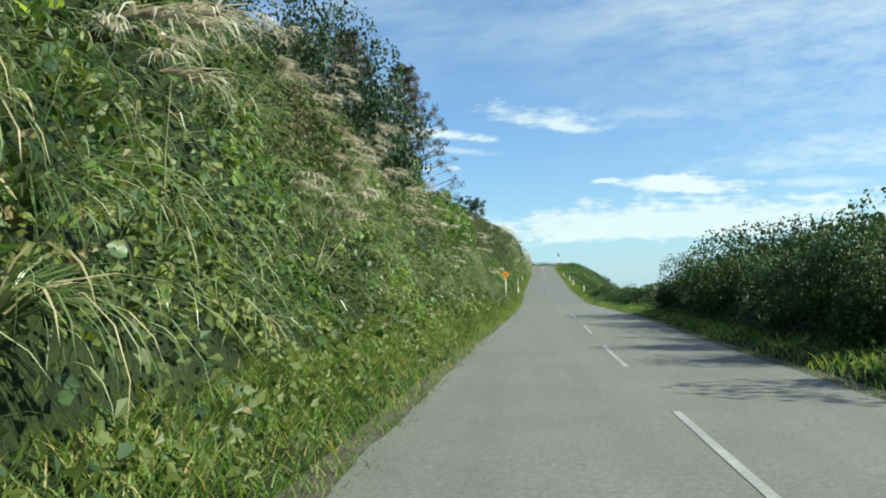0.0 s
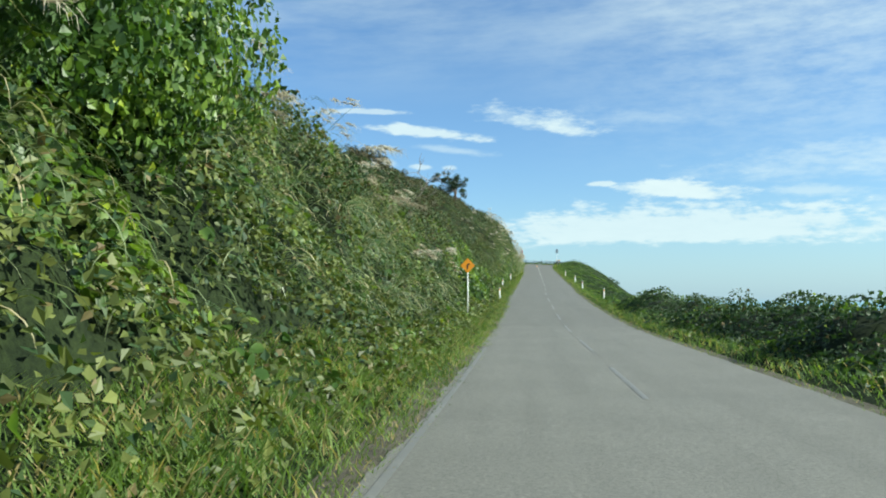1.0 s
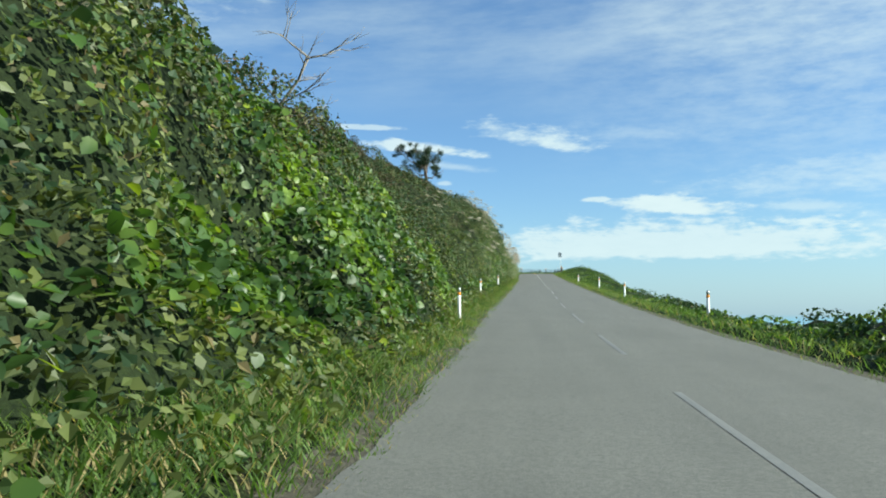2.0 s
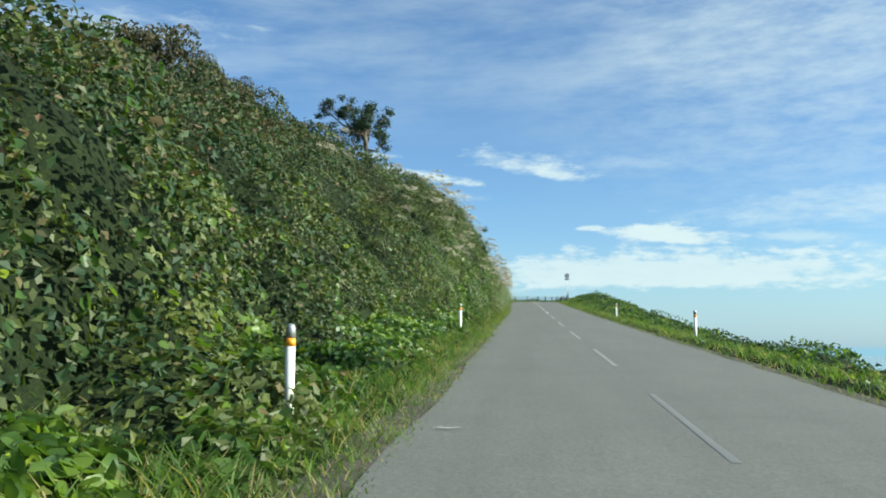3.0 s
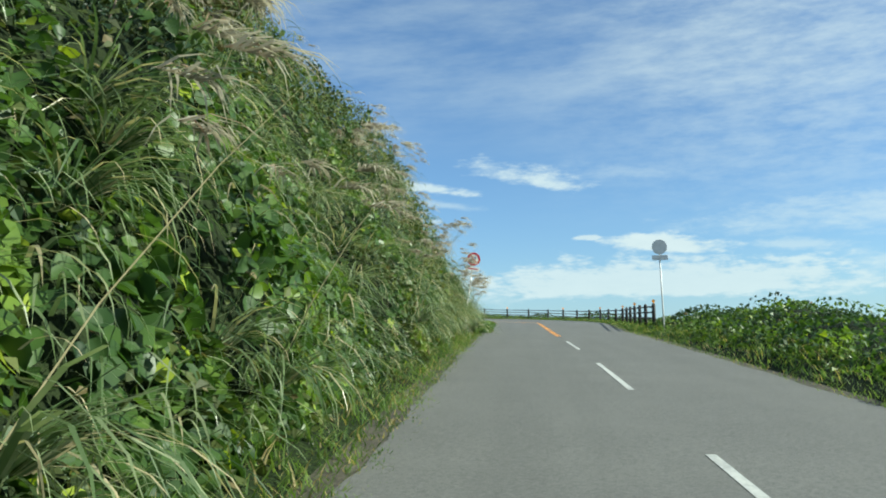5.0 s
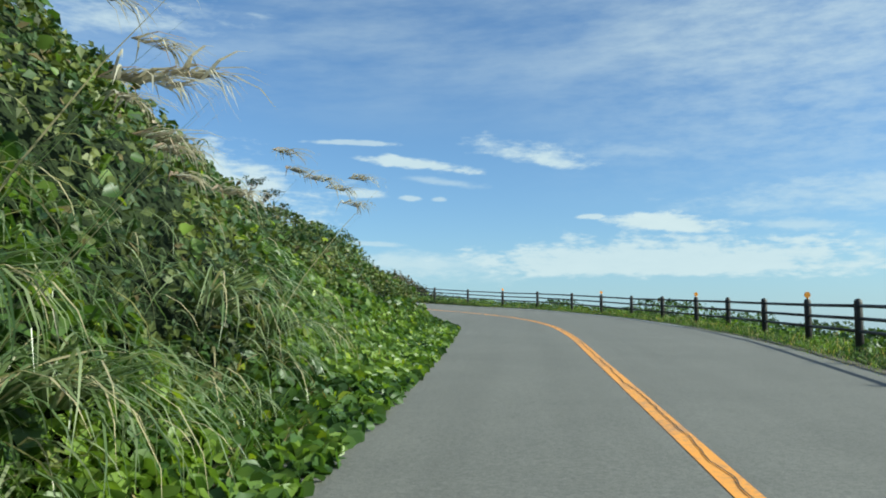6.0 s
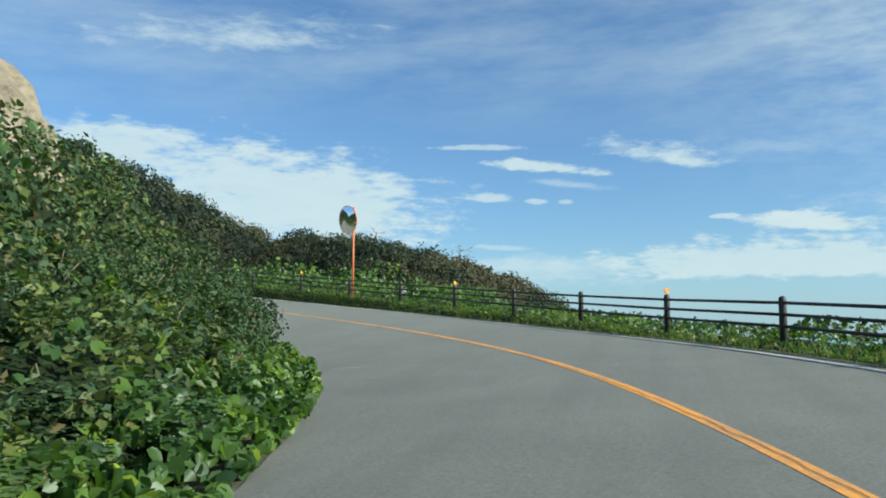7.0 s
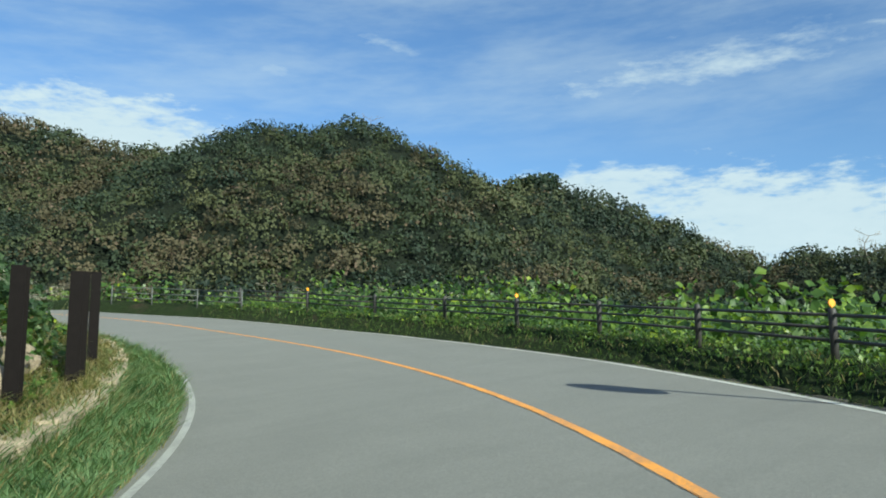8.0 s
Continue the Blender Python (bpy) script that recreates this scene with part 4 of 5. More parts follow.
        tagged(new(name, mesh_arrays(name, *leaves(c, face, size * rng.uniform(0.6, 1.4, len(s)), 0.7), mat)), label, "plants", kind="stuff")


seaward_hedge(120000)


def hanging_reeds(name, label, n, s_range, u_range):
    """Drooping reed blades that hang over the bank."""
    s = rng.uniform(*s_range, n)
    u = u_range[0] + (u_range[1] - u_range[0]) * rng.uniform(0, 1, n) ** 1.3
    ok = reed_share(s, u) > rng.uniform(0.15, 1, n)
    s, u = s[ok], u[ok]
    c, nrm = slope_at(s, edge_left(s) - u)
    c = c + nrm * (mound(s, u) * rng.uniform(0.75, 1.1, len(s)))[:, None]
    p, r = axis_at(s)
    ang = rng.normal(-0.5, 0.8, len(s))
    wx = r[:, 0] * np.cos(ang) - r[:, 1] * np.sin(ang)
    wy = r[:, 0] * np.sin(ang) + r[:, 1] * np.cos(ang)
    v, f = blades(c, np.column_stack([wx, wy]) * rng.uniform(0.7, 1.3, (len(s), 1)), rng.uniform(0.35, 0.95, len(s)), rng.uniform(0.014, 0.030, len(s)), rng.uniform(1.9, 2.28, len(s)), 5, 1.0, rng.uniform(45, 86, len(s)))
    return tagged(new(name, mesh_arrays(name, v, f, REED)), label, "grass", kind="stuff")


hanging_reeds("reed_cover", "drooping green reed blades hanging over the bank", 72000, (-6, 262), (0.8, 8.0))


def grass_strip(name, label, n, s_range, u_range, side, height, bias=1.0, mat=GRASS, share=None):
    s = rng.uniform(*s_range, n)
    if share is not None:
        s = s[share(s) > rng.uniform(0.1, 0.9, n)]
        n = len(s)
    u = u_range[0] + (u_range[1] - u_range[0]) * rng.uniform(0, 1, n) ** bias
    u = u + 0.18 * (fbm(s / 1.1, s * 0 + side, 41) - 0.5)
    d = edge_left(s) - u if side < 0 else edge_right(s) + u
    x, y, z = spot(s, d)
    z = np.maximum(z, np.interp(s, RUN, LINE[:, 2]) + lean(s, d) - 0.02)
    tuft = fbm(s / 0.6, u / 0.5, 43, 2)
    h = height * (0.35 + 1.1 * tuft) * np.clip(0.5 + u / 0.8, 0.25, 1.3) * rng.uniform(0.6, 1.3, n)
    ang = rng.uniform(0, 2 * np.pi, n)
    v, f = blades(np.column_stack([x, y, z - 0.02]), np.column_stack([np.cos(ang), np.sin(ang)]) * rng.uniform(0.3, 1.1, (n, 1)), h, 0.012 + 0.02 * h, 0.8, 2)
    return tagged(new(name, mesh_arrays(name, v, f, mat)), label, "grass", kind="stuff")


grass_strip("dry_bend_grass", "straw-coloured dry stalks in the grass of the bend", 7000, (280, 335), (0.3, 2.1), -1, 0.5, 1.0, DRYGRASS)
grass_strip("litter_grass", "dry grass litter along the road's edge", 9000, (-4, 304), (-0.1, 0.9), -1, 0.22, 1.0, DRYGRASS)
grass_strip("verge_grass", "uneven green grass along the road's edge", 72000, (-4, 240), (-0.25, 1.3), -1, 0.34, 1.2)
grass_strip("low_weed_grass", "short fine grass and weeds on the strip below the bank", 130000, (-4, 152), (0.7, 3.4), -1, 0.26, 1.0, GRASS, foot)
grass_strip("straw_grass", "dry straw-coloured stalks among the weeds of the strip", 12000, (-4, 90), (0.5, 3.0), -1, 0.24, 1.0, DRYGRASS, foot)
grass_strip("bend_grass", "long fresh grass on the inside of the bend", 34000, (282, 335), (0.38, 1.9), -1, 0.58, 1.0, FRESH)
grass_strip("seaward_grass", "short grass and weeds on the seaward verge", 52000, (-4, 345), (-0.1, 1.7), 1, 0.26)


def plume_mesh(roots, ways, size):
    """Feathery seed heads: a drooping fan of strands."""
    vs = []
    for r0, w0, z in zip(roots, ways, size):
        n = 26
        st = r0 + np.outer(np.linspace(0, 0.45, n), w0) * z
        ang = rng.normal(0, 0.55, n)
        wx, wy = w0[0] * np.cos(ang) - w0[1] * np.sin(ang), w0[0] * np.sin(ang) + w0[1] * np.cos(ang)
        vs.append(blades(st, np.column_stack([wx, wy]) * 1.35, z * rng.uniform(0.55, 1.05, n), np.full(n, 0.02), rng.uniform(1.3, 2.1, n), 3))
    return join(*vs)


def reed_variant(k):
    """One clump of silver grass with arching blades and plumes."""
    n = 54
    ang = rng.normal(-0.3, 1.1, n)
    root = np.column_stack([0.16 * np.cos(ang), 0.16 * np.sin(ang), np.zeros(n)]) * rng.uniform(0.2, 1, (n, 1))
    bl = blades(root, np.column_stack([np.cos(ang), np.sin(ang)]) * rng.uniform(0.5, 1.2, (n, 1)), rng.uniform(0.8, 1.6, n), rng.uniform(0.016, 0.032, n), rng.uniform(1.4, 2.25, n), 5, 0.9)
    m = 3 + k % 3
    ang = rng.uniform(-0.9, 0.9, m) + 0.2
    w0 = np.column_stack([np.cos(ang), np.sin(ang), np.zeros(m)])
    tops = w0 * rng.uniform(0.25, 0.6, (m, 1)) + np.array((0, 0, 1)) * rng.uniform(1.3, 1.9, (m, 1))
    stems = blades(np.zeros((m, 3)), w0[:, :2] * 0.5, np.linalg.norm(tops, axis=1) * 1.12, np.full(m, 0.014), 0.4, 3)
    e = base("silver_grass_clump", Matrix.Identity(4), "arching silver grass clump with pale feathery seed plumes", "grass", "silver grass clumps on the bank")
    ob = new("leaf_tuft", mesh_arrays("leaf_tuft", *join(bl, stems), REED))
    ob.parent = e
    for q in range(m):
        ob = new("plume", mesh_arrays("plume", *plume_mesh(tops[q:q + 1] - np.array((0, 0, 0.05)), w0[q:q + 1], rng.uniform(0.32, 0.52, 1)), PLUME))
        ob.parent = e
    return e


reeds = [reed_variant(k) for k in range(5)]
count = 0
used = set()
for k in range(1500):
    s, u = rng.uniform(-4, 272), 1.0 + 8.0 * rng.uniform() ** 1.4
    if (s > 221 and u > 1.6) or reed_share(np.array([s]), np.array([u]))[0] < rng.uniform(0.25, 1.0):
        continue
    c, nrm = slope_at(np.array([s]), edge_left(np.array([s])) - u)
    p = Vector(c[0] + nrm[0] * (0.15 + 0.55 * float(mound(np.array([s]), np.array([u]))[0])))
    m = Matrix.Translation(p) @ Matrix.Rotation(rng.normal(0, 0.7), 4, "Z") @ Matrix.Rotation(0.45 * min(1, u / 3), 4, "Y")
    j = count % 5
    if j not in used:
        used.add(j)
        reeds[j].matrix_world = m
    else:
        copy_thing(reeds[j], m)
    count += 1
    if count >= 290:
        break


def crown_points(n, radii, lumps=9, hollow=0.55):
    """Places in an uneven crown made of several clumps."""
    cs = rng.normal(0, 0.45, (lumps, 3))
    cs[:, 2] = np.abs(cs[:, 2]) * 0.8 + 0.25
    rs = rng.uniform(0.28, 0.55, lumps)
    i = rng.integers(0, lumps, n)
    dv = unit(rng.normal(0, 1, (n, 3)))
    c = cs[i] + dv * (rs[i] * rng.uniform(hollow, 1.0, n) ** 0.6)[:, None]
    return c * np.array(radii), unit(dv * np.array((1, 1, 1)) + np.array((0, 0, 0.3)))


def bush_variant(mat, label, group, n=1500, leaf=0.17, name="shrub", lumps=10):
    """A shrub one unit wide: stems and a leafy crown."""
    e = base(name, Matrix.Identity(4), label, "shrub", group)
    bm = bmesh.new()
    for k in range(6):
        a = k * 1.05 + rng.uniform(0, 0.5)
        ring_tube(bm, [(0, 0, -0.25), (0.15 * math.cos(a), 0.15 * math.sin(a), 0.25), (0.45 * math.cos(a), 0.45 * math.sin(a), 0.75)], (0.03, 0.022, 0.008), 5)
    part("stem", bm, BARK, e)
    c, nr = crown_points(n, (1, 1, 1), lumps)
    ob = new("crown", mesh_arrays("crown", *leaves(c, nr, rng.uniform(0.6, 1.4, n) * leaf, 0.6), mat))
    ob.parent = e
    return e


def set_out(variants, places, first=True):
    """Places: x, y, width, height, lift. The first of each variant is the original."""
    fresh = list(variants)
    for k, (x, y, wd, ht, lift) in enumerate(places):
        s, d = nearest(np.array([x]), np.array([y]))
        z = land(s, d, np.array([x]), np.array([y]))[0] + lift
        m = Matrix.Translation((x, y, z)) @ Matrix.Rotation(k * 2.4, 4, "Z") @ Matrix.Diagonal((wd, wd, ht, 1))
        v = variants[k % len(variants)]
        if fresh and first:
            v = fresh.pop(0)
            v.matrix_world = m
        else:
            copy_thing(v, m).matrix_basis = m


big = [bush_variant(SHRUB, "large dark green evergreen bush beside the road", "big seaward bushes", 12500, 0.042, "large_bush", 16) for k in range(2)]
set_out(big, [(10.1 + 0.3 * math.sin(k * 1.7), 11.5 + 3.5 * k, 3.0, 3.2 + 0.25 * math.sin(k * 2.1 + 1), 0.1) for k in range(9)])
row = []
for k in range(9):
    s = 15.0 + 3.0 * k
    p, r = axis_at(np.array([s]))
    d = edge_right(s) + 2.9 + 0.3 * math.sin(k * 2.3)
    row.append((p[0, 0] + r[0, 0] * d, p[0, 1] + r[0, 1] * d, 1.7, 1.9 + 0.25 * math.sin(k * 1.9), -0.1))
set_out(big, row, False)
low = [bush_variant(SHRUB, "low rounded dark green coastal shrub", "low coastal shrubs", 3000, 0.07, "coastal_shrub", 9) for k in range(4)]
spots = []
for k in range(46):
    s = rng.uniform(44, 236)
    near_end = s < 88
    v = rng.uniform(2.2, 9) if near_end else rng.uniform(2.4, 7)
    h = rng.uniform(0.9, 1.5) if near_end else rng.uniform(0.5, 1.0)
    p, r = axis_at(np.array([s]))
    d = edge_right(s) + v
    spots.append((p[0, 0] + r[0, 0] * d, p[0, 1] + r[0, 1] * d, rng.uniform(0.9, 1.7) * (1 if near_end else 0.75), h * (1 if near_end else 0.75), -0.3))
set_out(low, spots)
up = [bush_variant(SHRUB, "bushy green shrub growing on the steep bank", "shrubs on the bank", 1700, 0.07, "bank_shrub", 10) for k in range(4)]
brown = [bush_variant(BROWN, "brownish wind-dried shrub on the upper bank", "dry shrubs on the bank", 1700, 0.07, "dry_shrub", 9) for k in range(2)]
spots = []
for k in range(190):
    s, u = rng.uniform(8, 225), 3.0 + 19 * rng.uniform() ** 1.3
    p, r = axis_at(np.array([s]))
    d = edge_left(s) - u
    w0 = rng.uniform(0.7, 1.5) * (0.45 if 100 < s < 136 else 1)
    spots.append((p[0, 0] + r[0, 0] * d, p[0, 1] + r[0, 1] * d, w0, w0 * rng.uniform(0.8, 1.2), 0.1))
spots = spots[:84]
set_out(up, spots[:42])
inner = []
for k in range(26):
    s, u = 262.5 + 0.82 * k, (1.6, 2.3, 3.2)[k % 3] + rng.uniform(-0.3, 0.3)
    p, r = axis_at(np.array([s]))
    d = edge_left(s) - u
    inner.append((p[0, 0] + r[0, 0] * d, p[0, 1] + r[0, 1] * d, rng.uniform(0.8, 1.15), rng.uniform(0.9, 1.1) * np.interp(s, (262, 268, 274, 283), (0.3, 0.55, 1.1, 1.2)), 0.05))
set_out(up, inner, False)
set_out(brown, [(x, y, w_ * 1.25, h_ * 1.2, l_) for x, y, w_, h_, l_ in spots[42:]])


# ---- hills across the valley ----
def hill_cover(name, label, n, xr, yr, mat, size, canopy, seed, keep):
    x, y = rng.uniform(*xr, n), rng.uniform(*yr, n)
    s, d = nearest(x, y)
    z = land(s, d, x, y)
    ok = keep(x, y, z, s, d)
    x, y, z, s, d = x[ok], y[ok], z[ok], s[ok], d[ok]
    lump = canopy * np.clip(1.9 * fbm(x / 4.5, y / 4.5, seed, 3) - 0.35, 0.05, 1.5)
    tall = np.interp(d - edge_right(s), (2.3, 4.0, 9, 18), (0.6, 2.6, 2.8, 1.2)) * np.interp(s, (290, 310), (0.22, 1.0))
    c = np.column_stack([x, y, z + tall * lump * (0.5 + 0.5 * rng.uniform(0, 1, len(x)))])
    face = np.tile(np.array((0.35, -0.35, 0.8)), (len(x), 1))
    return tagged(new(name, mesh_arrays(name, *leaves(c, face, size * rng.uniform(0.5, 1.5, len(x)), 0.8), mat)), label, "woods", kind="stuff")


def woods_free(x, y, s, d):
    """Where the hillside woods grow."""
    return (hills(x, y) > 7) & ((np.abs(d) > 20) | (s > S_END - 2)) & (np.hypot(x + 67.6, y - 301.9) > 20) & (np.hypot(x + 14, y - 287) < 270)


def hill_woods_shade():
    """Closed scrub woods: crowns of leaf sprays heaped over a dark shade-coloured sheet."""
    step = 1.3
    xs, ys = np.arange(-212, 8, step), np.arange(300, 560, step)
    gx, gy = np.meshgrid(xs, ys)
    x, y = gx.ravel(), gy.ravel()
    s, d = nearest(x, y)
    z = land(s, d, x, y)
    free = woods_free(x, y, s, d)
    # near-black sheet: painted shade that shows in the gaps between crowns
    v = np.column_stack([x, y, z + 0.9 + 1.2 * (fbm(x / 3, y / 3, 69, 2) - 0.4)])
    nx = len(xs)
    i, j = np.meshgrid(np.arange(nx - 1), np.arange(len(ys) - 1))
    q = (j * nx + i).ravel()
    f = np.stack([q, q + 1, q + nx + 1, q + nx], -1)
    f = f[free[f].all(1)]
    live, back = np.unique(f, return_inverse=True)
    tagged(new("hill_woods_shade", mesh_arrays("hill_woods_shade", v[live], back.reshape(-1, 4), CANOPY_SHADE, True)), "dark sheet painted as the shade under the woods covering the hills", "woods", kind="stuff")
    spots = []
    for lo, hi, gap in ((0, 150, 2.7), (150, 200, 3.8), (200, 270, 5.4)):
        gx, gy = np.meshgrid(np.arange(-212, 8, gap), np.arange(300, 560, gap))
        x, y = gx.ravel() + rng.uniform(-0.45, 0.45, gx.size) * gap, gy.ravel() + rng.uniform(-0.45, 0.45, gx.size) * gap
        far = np.hypot(x + 14, y - 287)
        s, d = nearest(x, y)
        z = land(s, d, x, y)
        slope = ((land(s, d, x + 2, y) - z) * (-14 - x) + (land(s, d, x, y + 2) - z) * (287 - y)) / far
        ok = woods_free(x, y, s, d) & (far >= lo) & (far < hi) & (slope < 0.5)
        spots.append(np.column_stack([x, y, z, np.full(len(x), gap)])[ok])
    spots = np.vstack(spots)
    n = len(spots)
    radius = spots[:, 3] * rng.uniform(0.55, 1.0, n)
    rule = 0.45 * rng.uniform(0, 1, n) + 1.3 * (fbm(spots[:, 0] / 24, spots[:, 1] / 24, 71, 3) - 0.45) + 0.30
    # more dark crowns low on the near hill, in place of its shadow
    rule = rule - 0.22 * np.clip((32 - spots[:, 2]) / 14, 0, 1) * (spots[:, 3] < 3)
    per = 210
    for name, label, mat, lo, hi in (("hill_evergreens_and_shadow", "dark evergreen crowns of the hillside woods, with more standing in for the foot's shadow", HILL_DARK, -9, 0.42), ("hill_foliage", "olive green crowns of the hillside scrub", HILL, 0.42, 0.66),
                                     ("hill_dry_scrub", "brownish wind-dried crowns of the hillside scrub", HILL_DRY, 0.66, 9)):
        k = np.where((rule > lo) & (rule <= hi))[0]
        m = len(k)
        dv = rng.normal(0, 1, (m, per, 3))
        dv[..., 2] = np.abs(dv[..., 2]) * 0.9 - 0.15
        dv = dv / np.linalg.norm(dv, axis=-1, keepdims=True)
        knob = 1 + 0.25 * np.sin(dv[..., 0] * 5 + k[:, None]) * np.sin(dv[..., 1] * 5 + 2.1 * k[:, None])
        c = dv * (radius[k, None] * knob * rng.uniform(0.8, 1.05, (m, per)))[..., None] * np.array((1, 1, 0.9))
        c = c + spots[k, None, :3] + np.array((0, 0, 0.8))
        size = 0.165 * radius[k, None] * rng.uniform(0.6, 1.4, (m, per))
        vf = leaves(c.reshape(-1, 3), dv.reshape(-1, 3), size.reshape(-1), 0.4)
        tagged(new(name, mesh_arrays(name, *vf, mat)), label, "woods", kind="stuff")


hill_woods_shade()
hill_cover("valley_vines", "bright green vines and tall weeds behind the fence", 66000, (-95, 25), (288, 372), KUDZU, 0.30, 1.3, 53, lambda x, y, z, s, d: (d - edge_right(s) > 2.3) & (d < 42) & (s > 272) & (z > 6))


def bare_tree(name, label, m, height, seed, mat=DEADWOOD, lean_x=0.0, leafy_mat=None, leaf=0.07, tufts=40, group="", narrow=0.5):
    """A trunk with forked limbs; optional tufts of leaves at the twig ends."""
    r = random.Random(seed)
    e = base(name, m, label, "tree", group)
    trunk, tips = bmesh.new(), []
    pts = [Vector((0, 0, -0.4))]
    for k in range(5):
        pts.append(pts[-1] + Vector((lean_x * 0.25 + r.uniform(-0.12, 0.12), r.uniform(-0.12, 0.12), 0.22)) * height)
    ring_tube(trunk, pts, [0.035 * height * (1 - 0.16 * k) for k in range(6)], 7)

    def grow(limbs, p, d, ln, rad, depth):
        a = p + d * ln * 0.5 + Vector((r.uniform(-1, 1), r.uniform(-1, 1), r.uniform(-0.6, 1))) * ln * 0.1
        b = p + d * ln
        ring_tube(limbs, [p, a, b], [rad, rad * 0.75, rad * 0.45], 5)
        tips.append(b)
        if depth:
            for _ in range(3):
                dd = (d + Vector((r.uniform(-0.9, 0.9) + lean_x, r.uniform(-0.9, 0.9), r.uniform(-0.3, 0.7)))).normalized()
                grow(limbs, p.lerp(b, r.uniform(0.5, 1.0)), dd, ln * r.uniform(0.5, 0.75), rad * 0.5, depth - 1)

    for k in range(8):
        p = pts[2 + k % 4]
        a = k * 2.4 + r.uniform(-0.3, 0.3)
        limb = bmesh.new()
        grow(limb, p, Vector((math.cos(a) + lean_x, math.sin(a), r.uniform(0.1, 0.7))).normalized(), height * r.uniform(0.28, 0.42), 0.011 * height, 2)
        part("limb", limb, mat, e)
    part("trunk", trunk, mat, e)
    if leafy_mat:
        t = np.array([tuple(q) for q in tips])
        t = t[rng.integers(0, len(t), tufts * 40)]
        c = t + rng.normal(0, 0.055 * height, t.shape) * np.array((1, 1, 0.75))
        ob = new("foliage", mesh_arrays("foliage", *leaves(c, unit(rng.normal(0, 1, c.shape) + np.array((0.2, 0, 0.6))), leaf * rng.uniform(0.6, 1.4, len(c)), 0.8, narrow), leafy_mat))
        ob.parent = e
    return e


def on_ground(x, y, sink=0.0):
    s, d = nearest(np.array([x]), np.array([y]))
    return Matrix.Translation((x, y, float(land(s, d, np.array([x]), np.array([y]))[0]) - sink))


def pine(x, y, height, reach, seed):
    """A pine with tiers of near-level boughs; needles only towards the twig ends, some of them dead and red."""
    r = random.Random(seed)
    e = base("pine_tree", on_ground(x, y, 0.3), "thin pine with bare lower boughs and sparse dark needles", "tree")
    bole = [Vector((0.1 * math.sin(k * 1.3), 0.08 * math.cos(k * 1.7), height * k / 8)) for k in range(9)]
    bm = bmesh.new()
    ring_tube(bm, bole, [0.14 * (1 - 0.11 * k) for k in range(9)], 8)
    part("trunk", bm, BARK, e)
    tips = []
    for tier in range(15):
        z = height * (0.14 + 0.058 * tier)
        span = reach * (1.0 - 0.8 * (tier / 14) ** 1.3) * r.uniform(0.8, 1.1)
        for q in range(5):
            a = q * 1.257 + tier * 0.7 + r.uniform(-0.25, 0.25)
            d = Vector((math.cos(a), math.sin(a), 0.0))
            p0 = Vector((0, 0, z))
            p1, p2 = p0 + d * span * 0.55 + Vector((0, 0, 0.04 * span)), p0 + d * span + Vector((0, 0, 0.22 * span))
            bm = bmesh.new()
            ring_tube(bm, [p0, p1, p2], [0.035, 0.022, 0.008], 5)
            side = d.cross(Vector((0, 0, 1)))
            for k in range(8):
                s0 = p0.lerp(p1, 0.3 + 0.1 * k) if k < 5 else p1.lerp(p2, 0.3 * (k - 5) + 0.1)
                tip = s0 + (d * 0.5 + side * r.choice((-1, 1)) * r.uniform(0.4, 0.9) + Vector((0, 0, r.uniform(0.1, 0.5)))) * span * 0.3
                ring_tube(bm, [s0, s0.lerp(tip, 0.5) + Vector((0, 0, -0.03)), tip], [0.012, 0.009, 0.004], 4)
                tips.append((tip, tier))
            tips.append((p2, tier))
            part("bough", bm, BARK, e)
    keep = np.array([tuple(q) for q, tier in tips if r.random() < (0.25 if tier < 5 else 0.8)])
    m = len(keep)
    c = np.repeat(keep, 46, 0) + rng.normal(0, 0.10, (m * 46, 3))
    ob = new("needles", mesh_arrays("needles", *leaves(c, unit(rng.normal(0, 1, c.shape)), rng.uniform(0.12, 0.24, len(c)), 0.8, 0.10), NEEDLE))
    ob.parent = e


